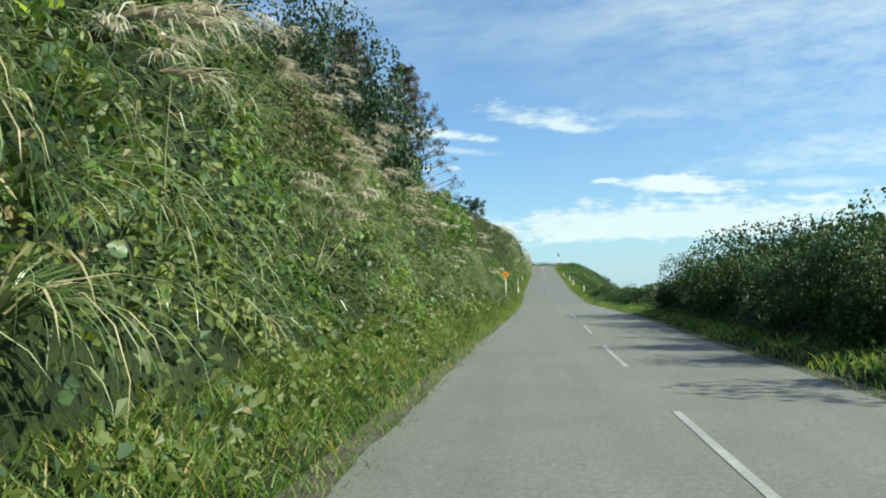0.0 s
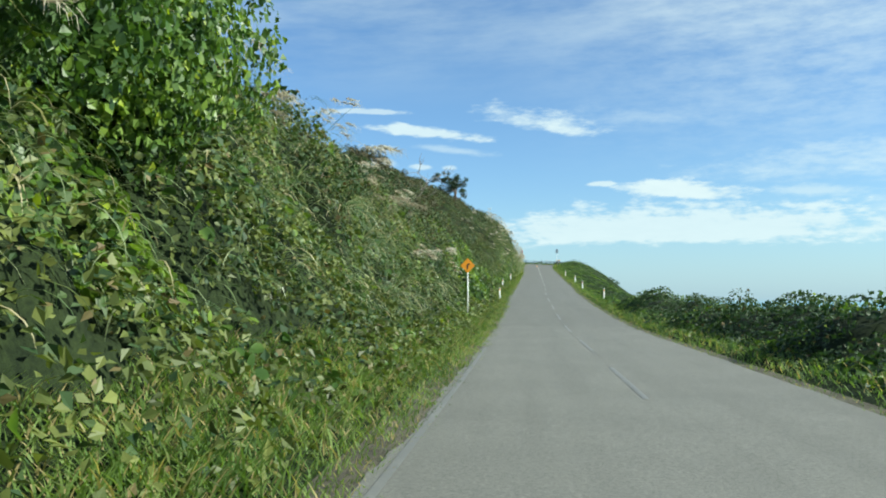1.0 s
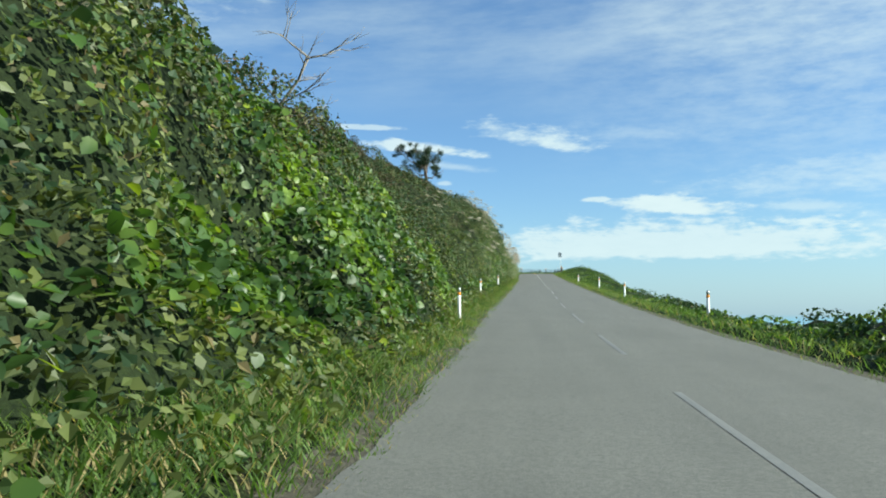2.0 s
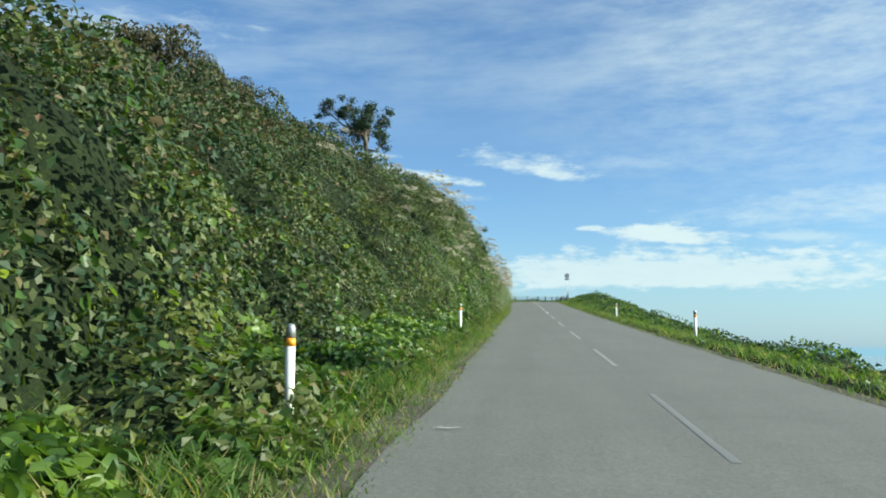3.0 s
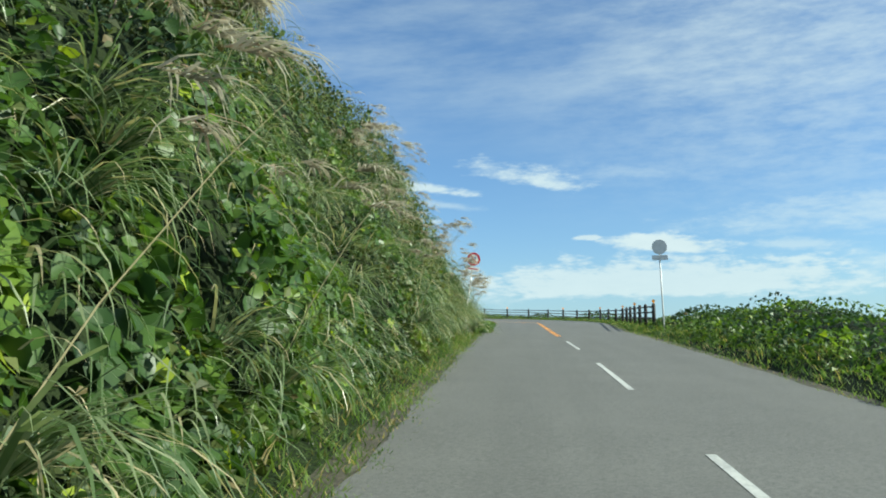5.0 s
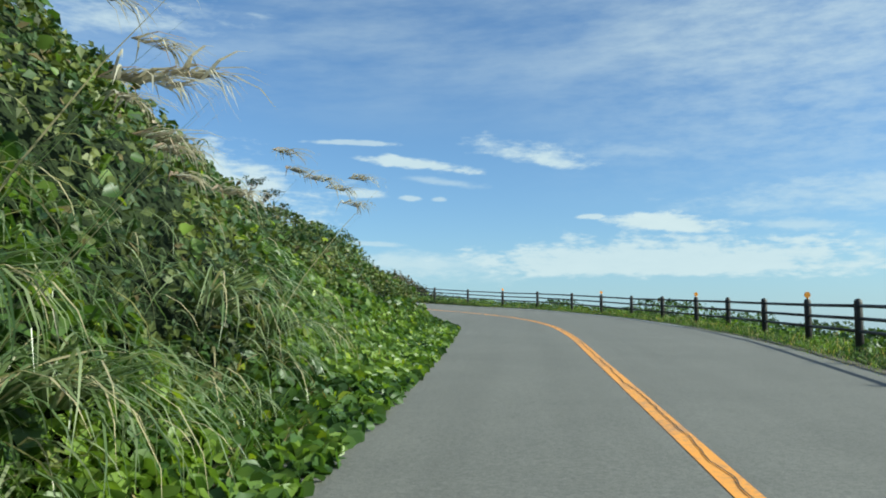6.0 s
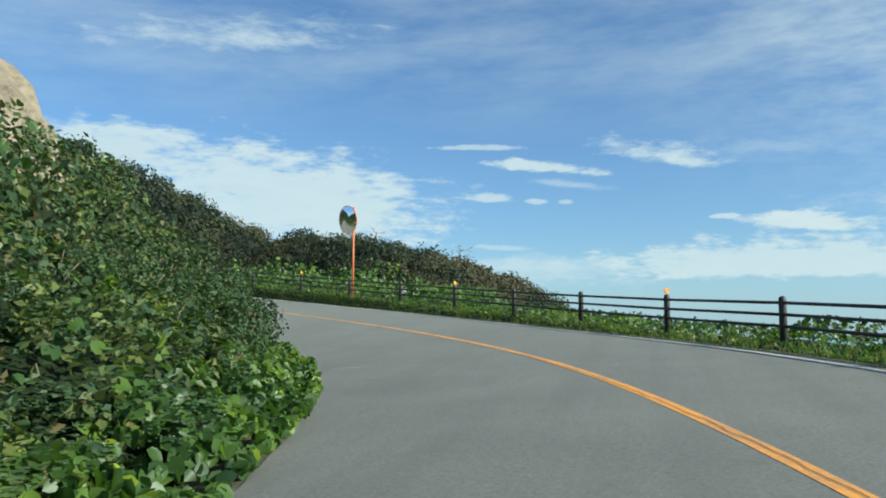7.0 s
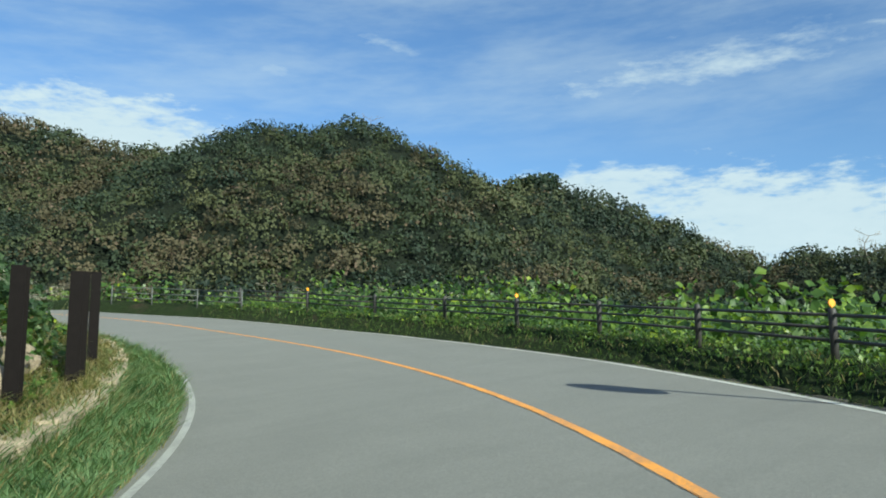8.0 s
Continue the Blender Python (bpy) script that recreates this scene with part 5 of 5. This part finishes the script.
pine(-7.2, 47.3, 9.8, 3.3, 3)
pine(-9.5, 43.0, 8.0, 2.6, 4)
thick = [bush_variant(DARKSHRUB, "dense dark evergreen bush on the bank", "evergreen bushes on the bank", 9000, 0.05, "evergreen_bush", 14) for k in range(2)]
set_out(thick, [(-6.3, 32.0, 2.3, 3.6, 0.6), (-7.8, 29.0, 2.4, 3.6, 0.4), (-7.3, 35.5, 2.2, 3.2, 0.4), (-8.6, 25.0, 2.2, 2.4, 0.0), (-3.6, 192.5, 0.9, 0.9, 0.2), (-3.2, 204.0, 0.8, 0.8, 0.2)])
def pad_tree(name, label, x, y, sink, pads, mat, leaf, dense, seed):
    """A wind-shaped tree: crooked trunk, a limb to each flat pad of foliage. Pads: x, y, height, half width, half height."""
    r = random.Random(seed)
    e = base(name, on_ground(x, y, sink), label, "tree")
    top = max(p[2] for p in pads)
    bole = [Vector((0, 0, -3.0)), Vector((0.12, 0.05, top * 0.25)), Vector((-0.05, 0, top * 0.5)), Vector((0.1, 0.05, top * 0.75))]
    bm = bmesh.new()
    ring_tube(bm, bole, [0.05 * top, 0.04 * top, 0.03 * top, 0.018 * top], 8)
    part("trunk", bm, BARK, e)
    cs, ns = [], []
    for px, py, pz, rx, rz in pads:
        limb, end = bmesh.new(), Vector((px, py, pz - 0.3 * rz))
        start = bole[1].lerp(bole[3], min(1, max(0.1, pz / top - 0.35)))
        mid = start.lerp(end, 0.55) + Vector((r.uniform(-0.1, 0.1), r.uniform(-0.1, 0.1), -0.08 * top))
        ring_tube(limb, [start, mid, end], [0.02 * top, 0.014 * top, 0.006 * top], 6)
        for k in range(6):
            tip = end + Vector((r.uniform(-1, 1) * rx, r.uniform(-1, 1) * rx, r.uniform(-0.2, 0.9) * rz))
            ring_tube(limb, [mid.lerp(end, 0.6 + 0.07 * k), mid.lerp(tip, 0.7), tip], [0.006 * top, 0.004 * top, 0.002 * top], 4)
        part("limb", limb, BARK, e)
        n = int(dense * rx * rx)
        knots = rng.normal(0, 0.5, (7, 3))
        dv = unit(rng.normal(0, 1, (n, 3)))
        c = (knots[rng.integers(0, 7, n)] + dv * rng.uniform(0.15, 0.5, (n, 1))) * np.array((rx, rx, rz))
        cs.append(c + np.array((px, py, pz)))
        ns.append(unit(dv + np.array((0, 0, 0.5))))
    c, nr = np.vstack(cs), np.vstack(ns)
    ob = new("foliage", mesh_arrays("foliage", *leaves(c, nr, leaf * rng.uniform(0.6, 1.4, len(c)), 0.6, 0.6), mat))
    ob.parent = e
    return e


bare_tree("dead_tree", "bare grey tree with crooked spreading branches", on_ground(-8.8, 103.0), 3.8, 8, DEADWOOD, 0.3)
pad_tree("windswept_tree", "dark windswept evergreen tree on the bank's crest", -11.6, 173.5, -1.0,
         [(-3.3, 0, 5.2, 0.9, 0.55), (-2.0, 0.3, 4.7, 0.9, 0.6), (-1.2, -0.4, 5.3, 0.9, 0.7), (0.5, 0.2, 4.8, 1.25, 0.9), (-0.1, -0.5, 3.3, 1.5, 1.0), (1.4, 0.3, 2.6, 0.9, 0.7), (-1.5, 0.4, 3.2, 1.0, 0.8), (0.2, 0.9, 3.9, 1.2, 0.9)], DARKSHRUB, 0.15, 900, 11)
pad_tree("broadleaf_tree", "small dark tree standing out of the bank", -3.9, 182.5, 0.2,
         [(-0.9, 0, 2.3, 0.75, 0.5), (-0.2, 0.2, 3.1, 0.65, 0.6), (0.6, -0.2, 2.7, 0.7, 0.65), (1.0, 0.1, 2.0, 0.6, 0.5), (0.0, 0.4, 2.1, 0.9, 0.7)], DARKSHRUB, 0.10, 1500, 15)
pad_tree("broadleaf_tree", "small dark tree standing out of the bank", -7.1, 170.5, 0.3,
         [(-0.4, 0, 1.6, 0.5, 0.45), (0.3, 0.2, 2.0, 0.5, 0.5), (0.1, -0.2, 1.3, 0.6, 0.5)], SHRUB, 0.09, 1500, 17)
pad_tree("broadleaf_tree", "sparse wind-shaped tree above the bend", -13.1, 262.4, 0.3,
         [(-0.6, 0, 3.4, 0.7, 0.35), (0.5, 0.2, 3.9, 0.6, 0.3), (1.5, -0.2, 3.2, 0.6, 0.3), (2.2, 0.1, 2.5, 0.5, 0.25), (0.3, 0.3, 2.6, 0.6, 0.3)], DARKSHRUB, 0.12, 480, 19)
crest = [bush_variant(BROWN, "dense brownish wind-shaped bush on the crest of the bank", "crest bushes", 5200, 0.07, "crest_bush", 14) for k in range(2)]
set_out(crest, [(-25.9, 166.3, 3.0, 3.4, 1.0), (-23.0, 169.0, 2.0, 2.0, 0.6), (-29.0, 163.5, 2.4, 2.2, 0.6), (-19.5, 166.5, 1.6, 1.4, 0.0), (-31.5, 157.0, 2.2, 2.2, 0.1), (-15.8, 169.0, 1.4, 1.1, 0.0)])
draped = [bush_variant(KUDZU, "tall bush smothered in broad kudzu leaves on the bank", "vine-draped bushes", 14000, 0.058, "draped_bush", 16) for k in range(2)]
set_out(draped, [(-5.3, 46.8, 1.8, 2.5, 0.2), (-6.6, 48.6, 1.9, 2.6, 0.0), (-5.6, 43.8, 1.7, 2.2, 0.0), (-7.4, 45.8, 2.0, 2.6, 0.0)])
round_tree = bush_variant(DARKSHRUB, "dark round-crowned tree on the hill's ridge", "", 5000, 0.11, "round_tree", 12)
set_out([round_tree], [(-157, 457, 6.5, 3.6, 0.5)])
for k, (x, y, h) in enumerate(((-74, 455, 6), (-66, 458, 5), (-56, 508, 9), (-117, 367, 3.5), (-121, 372, 3), (-126, 384, 6), (-135, 398, 5))):
    bare_tree("dead_tree", "bare pale tree on the hill's ridge", on_ground(x, y, 0.5), h, 30 + k, DEADWOOD, 0.1, group="bare trees on the ridge")


# ---- rock ----
def rock_outcrop():
    bm = bmesh.new()
    bmesh.ops.create_icosphere(bm, subdivisions=5, radius=1.0)
    for v in bm.verts:
        p = v.co.copy()
        n1 = noise.fractal(p * 1.3 + Vector((3, 1, 0)), 1.0, 2.0, 4)
        n2 = noise.noise(Vector((p.x * 3, p.y * 3, p.z * 9)))
        ridge = abs(noise.noise(p * 4.0))
        k = 1 + 0.22 * n1 + 0.05 * n2 - 0.08 * ridge
        v.co = Vector((p.x * 9.0 * k, p.y * 7.0 * k, p.z * 14.0 * k))
        v.co.x += -0.3 * max(0, v.co.z)
    ob = part("rock_outcrop", bm, ROCK)
    ob.matrix_world = pose(-29.5, 280.2, 16.0)
    tagged(ob, "tall bare tan rock face above the bend", "rock")


rock_outcrop()


# ---- fence along the bend ----
def fence_place(s, out=1.3):
    s = np.atleast_1d(np.asarray(s, float))
    d = edge_right(s) + out
    x, y, z = spot(s, d)
    p, r = axis_at(s)
    return np.column_stack([x, y, z]), r


def build_fence():
    e = base("rail_fence", pose(0, 0, 0), "long dark brown three-rail fence with capped posts along the bend", "fence")
    ss = np.interp(np.arange(29), (0, 5, 9, 13, 15, 28), (222.6, 239.2, 253.4, 270.4, 280.1, 343.0))
    P, R = fence_place(ss)
    bm = bmesh.new()
    ring_tube(bm, [(0, 0, -0.4), (0, 0, 1.0), (0, 0, 1.06), (0, 0, 1.09)], (0.085, 0.085, 0.075, 0.03), 10)
    post = part("post", bm, FENCE, e)
    bm = bmesh.new()
    bmesh.ops.create_cone(bm, cap_ends=True, segments=20, radius1=0.075, radius2=0.075, depth=0.03, matrix=Matrix.Translation((0, 0, 1.19)) @ Matrix.Rotation(math.pi / 2, 4, "X"))
    disc_me = bpy.data.meshes.new("reflector")
    ring_tube(bm, [(0, 0.0, 1.06), (0, 0.0, 1.14)], (0.018, 0.018), 6)
    bm.to_mesh(disc_me)
    bm.free()
    disc_me.materials.append(ORANGE)
    for k, (p, r) in enumerate(zip(P, R)):
        turn = Matrix.Translation(p) @ Matrix.Rotation(math.atan2(r[1], r[0]), 4, "Z")
        ob = post if k == 0 else new("post", post.data)
        ob.parent = e
        ob.matrix_world = turn
        if (k - 15) % 3 == 0:
            q = new("reflector", disc_me)
            q.parent = ob
            q.matrix_parent_inverse = Matrix.Identity(4)
            tagged(q, "round orange reflector")
    for a, b in zip(P, P[1:]):
        for h in (0.42, 0.68, 0.94):
            bm = bmesh.new()
            ring_tube(bm, [Vector(a) + Vector((0, 0, h)), Vector(b) + Vector((0, 0, h))], (0.036, 0.036), 8)
            part("rail", bm, FENCE, e)


build_fence()


def metal_barrier():
    e = base("pedestrian_barrier", pose(0, 0, 0), "dull grey steel pipe barrier beyond the end of the fence", "barrier")
    ss = np.arange(342.5, S_END - 1, 3.0)
    P, R = fence_place(ss, 0.9)
    for a, b in zip(P, P[1:]):
        for h in (0.35, 0.65, 1.0):
            bm = bmesh.new()
            ring_tube(bm, [Vector(a) + Vector((0, 0, h)), Vector(b) + Vector((0, 0, h))], (0.024, 0.024), 6)
            part("rail", bm, DULL_STEEL, e)
    for a in P:
        bm = bmesh.new()
        ring_tube(bm, [Vector(a) - Vector((0, 0, 0.3)), Vector(a) + Vector((0, 0, 1.08))], (0.045, 0.045), 8)
        part("post", bm, DULL_STEEL, e)


metal_barrier()


# ---- signs, mirror, delineators ----
def disc(bm, r, depth, m, seg=40):
    bmesh.ops.create_cone(bm, cap_ends=True, segments=seg, radius1=r, radius2=r, depth=depth, matrix=m)


FACE = Matrix.Rotation(math.pi / 2, 4, "X")       # a disc that looks towards -y


def ring_plate(bm, r0, r1, y, seg=40):
    """A flat ring facing -y."""
    vs = [[bm.verts.new((r * math.cos(2 * math.pi * k / seg), y, r * math.sin(2 * math.pi * k / seg))) for k in range(seg)] for r in (r0, r1)]
    for k in range(seg):
        bm.faces.new((vs[0][k], vs[1][k], vs[1][(k + 1) % seg], vs[0][(k + 1) % seg]))


def flat_poly(bm, pts, y):
    bm.faces.new([bm.verts.new((x, y, z)) for x, z in pts])


def round_sign(x, y, top, turn, tilt, label, back=False):
    m = on_ground(x, y)
    z0 = m.translation.z
    e = base("road_sign", m @ Matrix.Rotation(radians(turn), 4, "Z") @ Matrix.Rotation(radians(tilt), 4, "Y"), label, "road sign")
    h = top - z0
    bm = bmesh.new()
    ring_tube(bm, [(0, 0.05, -0.5), (0, 0.05, h + 0.25)], (0.03, 0.03), 10)
    part("pole", bm, WHITE, e)
    bm = bmesh.new()
    disc(bm, 0.3, 0.012, Matrix.Translation((0, 0, h)) @ FACE)
    plate = part("plate", bm, STEEL if back else WHITE, e)
    bm = bmesh.new()
    box(bm, 0, 0.0, h - 0.43, 0.62, 0.012, 0.2, 0.004)
    lower = part("lower_plate", bm, STEEL if back else WHITE, e)
    if back:
        return
    lift = Matrix.Translation((0, 0, h))
    for name, col, draw in (("red_ring", RED, lambda b: ring_plate(b, 0.205, 0.292, -0.011)),
                            ("slash", RED, lambda b: flat_poly(b, ((-0.16, 0.13), (-0.13, 0.16), (0.16, -0.13), (0.13, -0.16)), -0.012)),
                            ("long_arrow", BLUE, lambda b: flat_poly(b, ((-0.02, -0.15), (0.07, -0.11), (0.085, 0.06), (0.12, 0.06), (0.055, 0.16), (-0.01, 0.06), (0.035, 0.06), (0.03, -0.08), (-0.04, -0.11)), -0.010)),
                            ("short_arrow", BLUE, lambda b: flat_poly(b, ((-0.10, -0.12), (-0.07, -0.12), (-0.065, -0.04), (-0.04, -0.05), (-0.075, 0.02), (-0.12, -0.04), (-0.095, -0.04)), -0.010))):
        bm = bmesh.new()
        draw(bm)
        ob = part(name, bm, col, plate)
        ob.matrix_parent_inverse = Matrix.Identity(4)
        ob.matrix_basis = lift
    bm = bmesh.new()
    flat_poly(bm, ((-0.22, h - 0.405), (-0.22, h - 0.455), (0.24, h - 0.455), (0.24, h - 0.405)), -0.010)
    part("bar", bm, RED, lower)


round_sign(-1.53, 221.1, 12.69, 6, 8.4, "round red-rimmed no-overtaking sign with a lower plate on a leaning pole")
round_sign(6.6, 218.5, 12.75, 0, -1.5, "grey back of a round road sign on a thin pole", True)


def warning_marker():
    m = on_ground(-2.45, 73.4)
    e = base("curve_marker", m @ Matrix.Rotation(radians(4), 4, "Z"), "orange diamond-shaped warning sign on a thin pale pole", "road sign")
    h = 3.5 - m.translation.z
    bm = bmesh.new()
    ring_tube(bm, [(0, 0.04, -0.4), (0, 0.04, h)], (0.03, 0.03), 8)
    part("pole", bm, WHITE, e)
    bm = bmesh.new()
    box(bm, 0, 0, 0, 0.46, 0.012, 0.46, 0.004)
    bmesh.ops.rotate(bm, verts=bm.verts, matrix=Matrix.Rotation(math.pi / 4, 3, "Y"))
    bmesh.ops.translate(bm, verts=bm.verts, vec=(0, 0, h))
    p = part("plate", bm, ORANGE, e)
    bm = bmesh.new()
    flat_poly(bm, ((-0.04, h - 0.15), (0.02, h - 0.15), (0.02, h), (0.10, h + 0.05), (0.07, h + 0.12), (-0.04, h + 0.04)), -0.010)
    part("bent_bar", bm, FENCE, p)


warning_marker()


def delineator():
    e = base("delineator_post", Matrix.Identity(4), "white round roadside delineator post with an orange reflector band", "post", "delineator posts")
    bm = bmesh.new()
    ring_tube(bm, [(0, 0, -0.3), (0, 0, 0.78)], (0.05, 0.05), 14)
    part("pole", bm, WHITE, e)
    bm = bmesh.new()
    ring_tube(bm, [(0, 0, 0.78), (0, 0, 0.86)], (0.052, 0.052), 14)
    part("band", bm, ORANGE, e, "orange reflective band")
    bm = bmesh.new()
    ring_tube(bm, [(0, 0, 0.86), (0, 0, 0.96), (0, 0, 1.0), (0, 0, 1.01)], (0.05, 0.05, 0.035, 0.01), 14)
    part("cap", bm, STEEL, e, "grey rounded cap")
    return e


marker = delineator()
for k, (x, y, lift) in enumerate(((-1.87, 98.4, 0.0), (-2.25, 118.9, 0.0), (-1.87, 139.1, 0.0), (5.9, 100.9, -0.1), (5.5, 119.4, -0.15), (5.9, 138.8, -0.1), (5.6, 158.0, -0.2))):
    m = Matrix.Translation((0, 0, lift)) @ on_ground(x, y)
    if k == 0:
        marker.matrix_world = m
    else:
        copy_thing(marker, m)


def chrome():
    m, n, b = material("mirror_glass", 0.03, 1.0)
    n.put(b.inputs["Base Color"], (0.85, 0.87, 0.88, 1))
    return m


def traffic_mirror():
    x, y = -17.1, 302.0
    m = on_ground(x, y)
    e = base("traffic_mirror", m @ Matrix.Rotation(radians(28), 4, "Z"), "round convex traffic mirror on an orange pole behind the fence", "mirror")
    h = 19.1 - m.translation.z
    bm = bmesh.new()
    ring_tube(bm, [(0.16, 0.1, -0.4), (0.16, 0.1, h + 0.78)], (0.06, 0.06), 12)
    part("pole", bm, ORANGE_POLE, e, "orange painted pole")
    bm = bmesh.new()
    box(bm, 0.1, 0.08, h, 0.3, 0.05, 0.08, 0.01)
    part("bracket", bm, STEEL, e)
    tilt = Matrix.Translation((-0.2, -0.05, h)) @ Matrix.Rotation(radians(-60), 4, "Z") @ Matrix.Rotation(radians(7), 4, "X")
    bm = bmesh.new()
    seg, rows = 40, []
    for q in range(7):
        r = 0.8 * q / 6
        rows.append([bm.verts.new((r * math.cos(2 * math.pi * k / seg), -0.12 + 0.12 * (q / 6) ** 2, r * math.sin(2 * math.pi * k / seg))) for k in range(seg if q else 1)])
    for k in range(seg):
        bm.faces.new((rows[0][0], rows[1][k], rows[1][(k + 1) % seg])).smooth = True
        for q in range(1, 6):
            bm.faces.new((rows[q][k], rows[q + 1][k], rows[q + 1][(k + 1) % seg], rows[q][(k + 1) % seg])).smooth = True
    bmesh.ops.transform(bm, matrix=tilt, verts=bm.verts)
    part("mirror_face", bm, chrome(), e, "convex mirror face")
    bm = bmesh.new()
    pts = [(0.8 * math.cos(2 * math.pi * k / 40), 0.0, 0.8 * math.sin(2 * math.pi * k / 40)) for k in range(41)]
    ring_tube(bm, pts, [0.022] * 41, 6, False)
    disc(bm, 0.8, 0.02, Matrix.Translation((0, 0.03, 0)) @ FACE)
    bmesh.ops.transform(bm, matrix=tilt, verts=bm.verts)
    part("rim", bm, ORANGE_POLE, e, "orange mirror rim and back")


traffic_mirror()


# ---- inside of the bend: low concrete wall and steel posts ----
def wall_and_posts():
    ss = np.arange(291, 330, 2.0)
    for k, s in enumerate(ss):
        d = edge_left(s) - 1.95
        x, y, z = spot(np.array([s]), np.array([d]))
        p, r = axis_at(np.array([s]))
        z0 = float(np.interp(s, RUN, LINE[:, 2]) + lean(s, d))
        rise = math.atan((np.interp(s + 1, RUN, LINE[:, 2]) - np.interp(s - 1, RUN, LINE[:, 2])) / 2)
        m = Matrix.Translation((x[0], y[0], z0)) @ Matrix.Rotation(math.atan2(r[0, 1], r[0, 0]), 4, "Z") @ Matrix.Rotation(rise, 4, "X")
        bm = bmesh.new()
        box(bm, 0, 0, 0.22, 0.5, 2.0, 0.85 + 0.05 * math.sin(k * 2.2), 0.05)
        bmesh.ops.subdivide_edges(bm, edges=bm.edges, cuts=2, use_grid_fill=True)
        for v in bm.verts:
            v.co += Vector((noise.noise(v.co * 2 + Vector((k, 0, 0))), 0, noise.noise(v.co * 2 + Vector((0, k, 0))))) * 0.07
        ob = part("concrete_block", bm, CONCRETE)
        ob.matrix_world = m
        tagged(ob, "weathered tan concrete retaining block beside the bend", "wall", "retaining blocks")
    e0 = None
    for s, out in ((297.5, 2.75), (301.5, 2.7), (305.4, 2.7), (309.2, 2.75), (313.2, 2.5), (314.3, 2.5), (318.0, 2.5)):
        d = edge_left(s) - out
        x, y, z = spot(np.array([s]), np.array([d]))
        p, r = axis_at(np.array([s]))
        m = Matrix.Translation((x[0], y[0], z[0])) @ Matrix.Rotation(math.atan2(r[0, 1], r[0, 0]), 4, "Z")
        if e0 is None:
            e0 = base("steel_post", m, "dark brown steel H-section post set behind the concrete wall", "post", "rockfall fence posts")
            bm = bmesh.new()
            box(bm, 0, 0, 0.9, 0.014, 0.26, 2.9, 0)
            part("web", bm, POSTBROWN, e0)
            for q in (-0.14, 0.14):
                bm = bmesh.new()
                box(bm, 0, q, 0.9, 0.24, 0.018, 2.9, 0.003)
                part("flange", bm, POSTBROWN, e0)
        else:
            copy_thing(e0, m)


wall_and_posts()


# ---- bank behind the wall ----
cover("wall_bank_weeds", "mixed weeds and vines on the bank behind the concrete wall", 9000, (284, 335), (2.6, 12.0), -1, KUDZU, 0.15, 1.2, depth=0.5)
cover("wall_bank_shrubs", "dark shrubs on the bank behind the concrete wall", 16000, (284, 340), (3.5, 20.0), -1, SHRUB, 0.22, 1.2, depth=0.8)


def dry_grass(n):
    s = rng.uniform(286, 330, n)
    u = 1.75 + 4.5 * rng.uniform(0, 1, n) ** 1.4
    c, nrm = slope_at(s, edge_left(s) - u)
    ang = rng.uniform(0, 2 * np.pi, n)
    v, f = blades(c, np.column_stack([np.cos(ang), np.sin(ang)]) * rng.uniform(0.4, 1.1, (n, 1)), rng.uniform(0.3, 0.85, n), np.full(n, 0.018), 1.4, 3)
    return tagged(new("dry_grass", mesh_arrays("dry_grass", v, f, DRYGRASS)), "tawny dry grass on the bank behind the wall", "grass", kind="stuff")


dry_grass(20000)


def boulder(x, y, size, seed):
    bm = bmesh.new()
    bmesh.ops.create_icosphere(bm, subdivisions=3, radius=1.0)
    for v in bm.verts:
        v.co *= 1 + 0.35 * noise.noise(v.co * 1.2 + Vector((seed, 0, 0))) + 0.1 * noise.noise(v.co * 4)
        v.co = Vector((v.co.x * size, v.co.y * size * 0.8, v.co.z * size * 0.75))
    ob = part("boulder", bm, ROCK)
    ob.matrix_world = on_ground(x, y, -0.1) @ Matrix.Rotation(seed, 4, "Z")
    tagged(ob, "pale tan boulder half buried in dry grass", "rock", "boulders behind the wall")


for k, (s, u, z) in enumerate(((309.5, 3.6, 0.8), (311.6, 4.6, 1.0), (314.0, 3.8, 0.6), (306.5, 4.0, 0.7), (303.0, 3.9, 0.8))):
    x, y, _ = spot(np.array([s]), np.array([edge_left(s) - u]))
    boulder(float(x[0]), float(y[0]), z, k * 1.7)
for k, (s, d) in enumerate(((312.5, -10.6), (315.0, -10.2), (318.0, -10.0), (309.0, -11.0), (334.0, 8.2), (337.0, 8.6), (340.0, 8.4), (343.0, 8.8), (331.0, 8.9))):
    x, y, z = spot(np.array([s]), np.array([float(d)]))
    copy_thing(reeds[k % 5], pose(float(x[0]), float(y[0]), float(z[0]) - 0.1, 0, 0, 40 * k))
for k, (x, y) in enumerate(((-1.75, 220.2), (-2.1, 219.2), (-1.35, 219.6), (-1.45, 220.8), (-1.3, 220.3), (-1.5, 218.8), (-2.4, 220.6))):
    copy_thing(reeds[k % 5], on_ground(x, y, -0.1) @ Matrix.Rotation(0.5 * k - 1.0, 4, "Z") @ Matrix.Scale(1.2, 4))
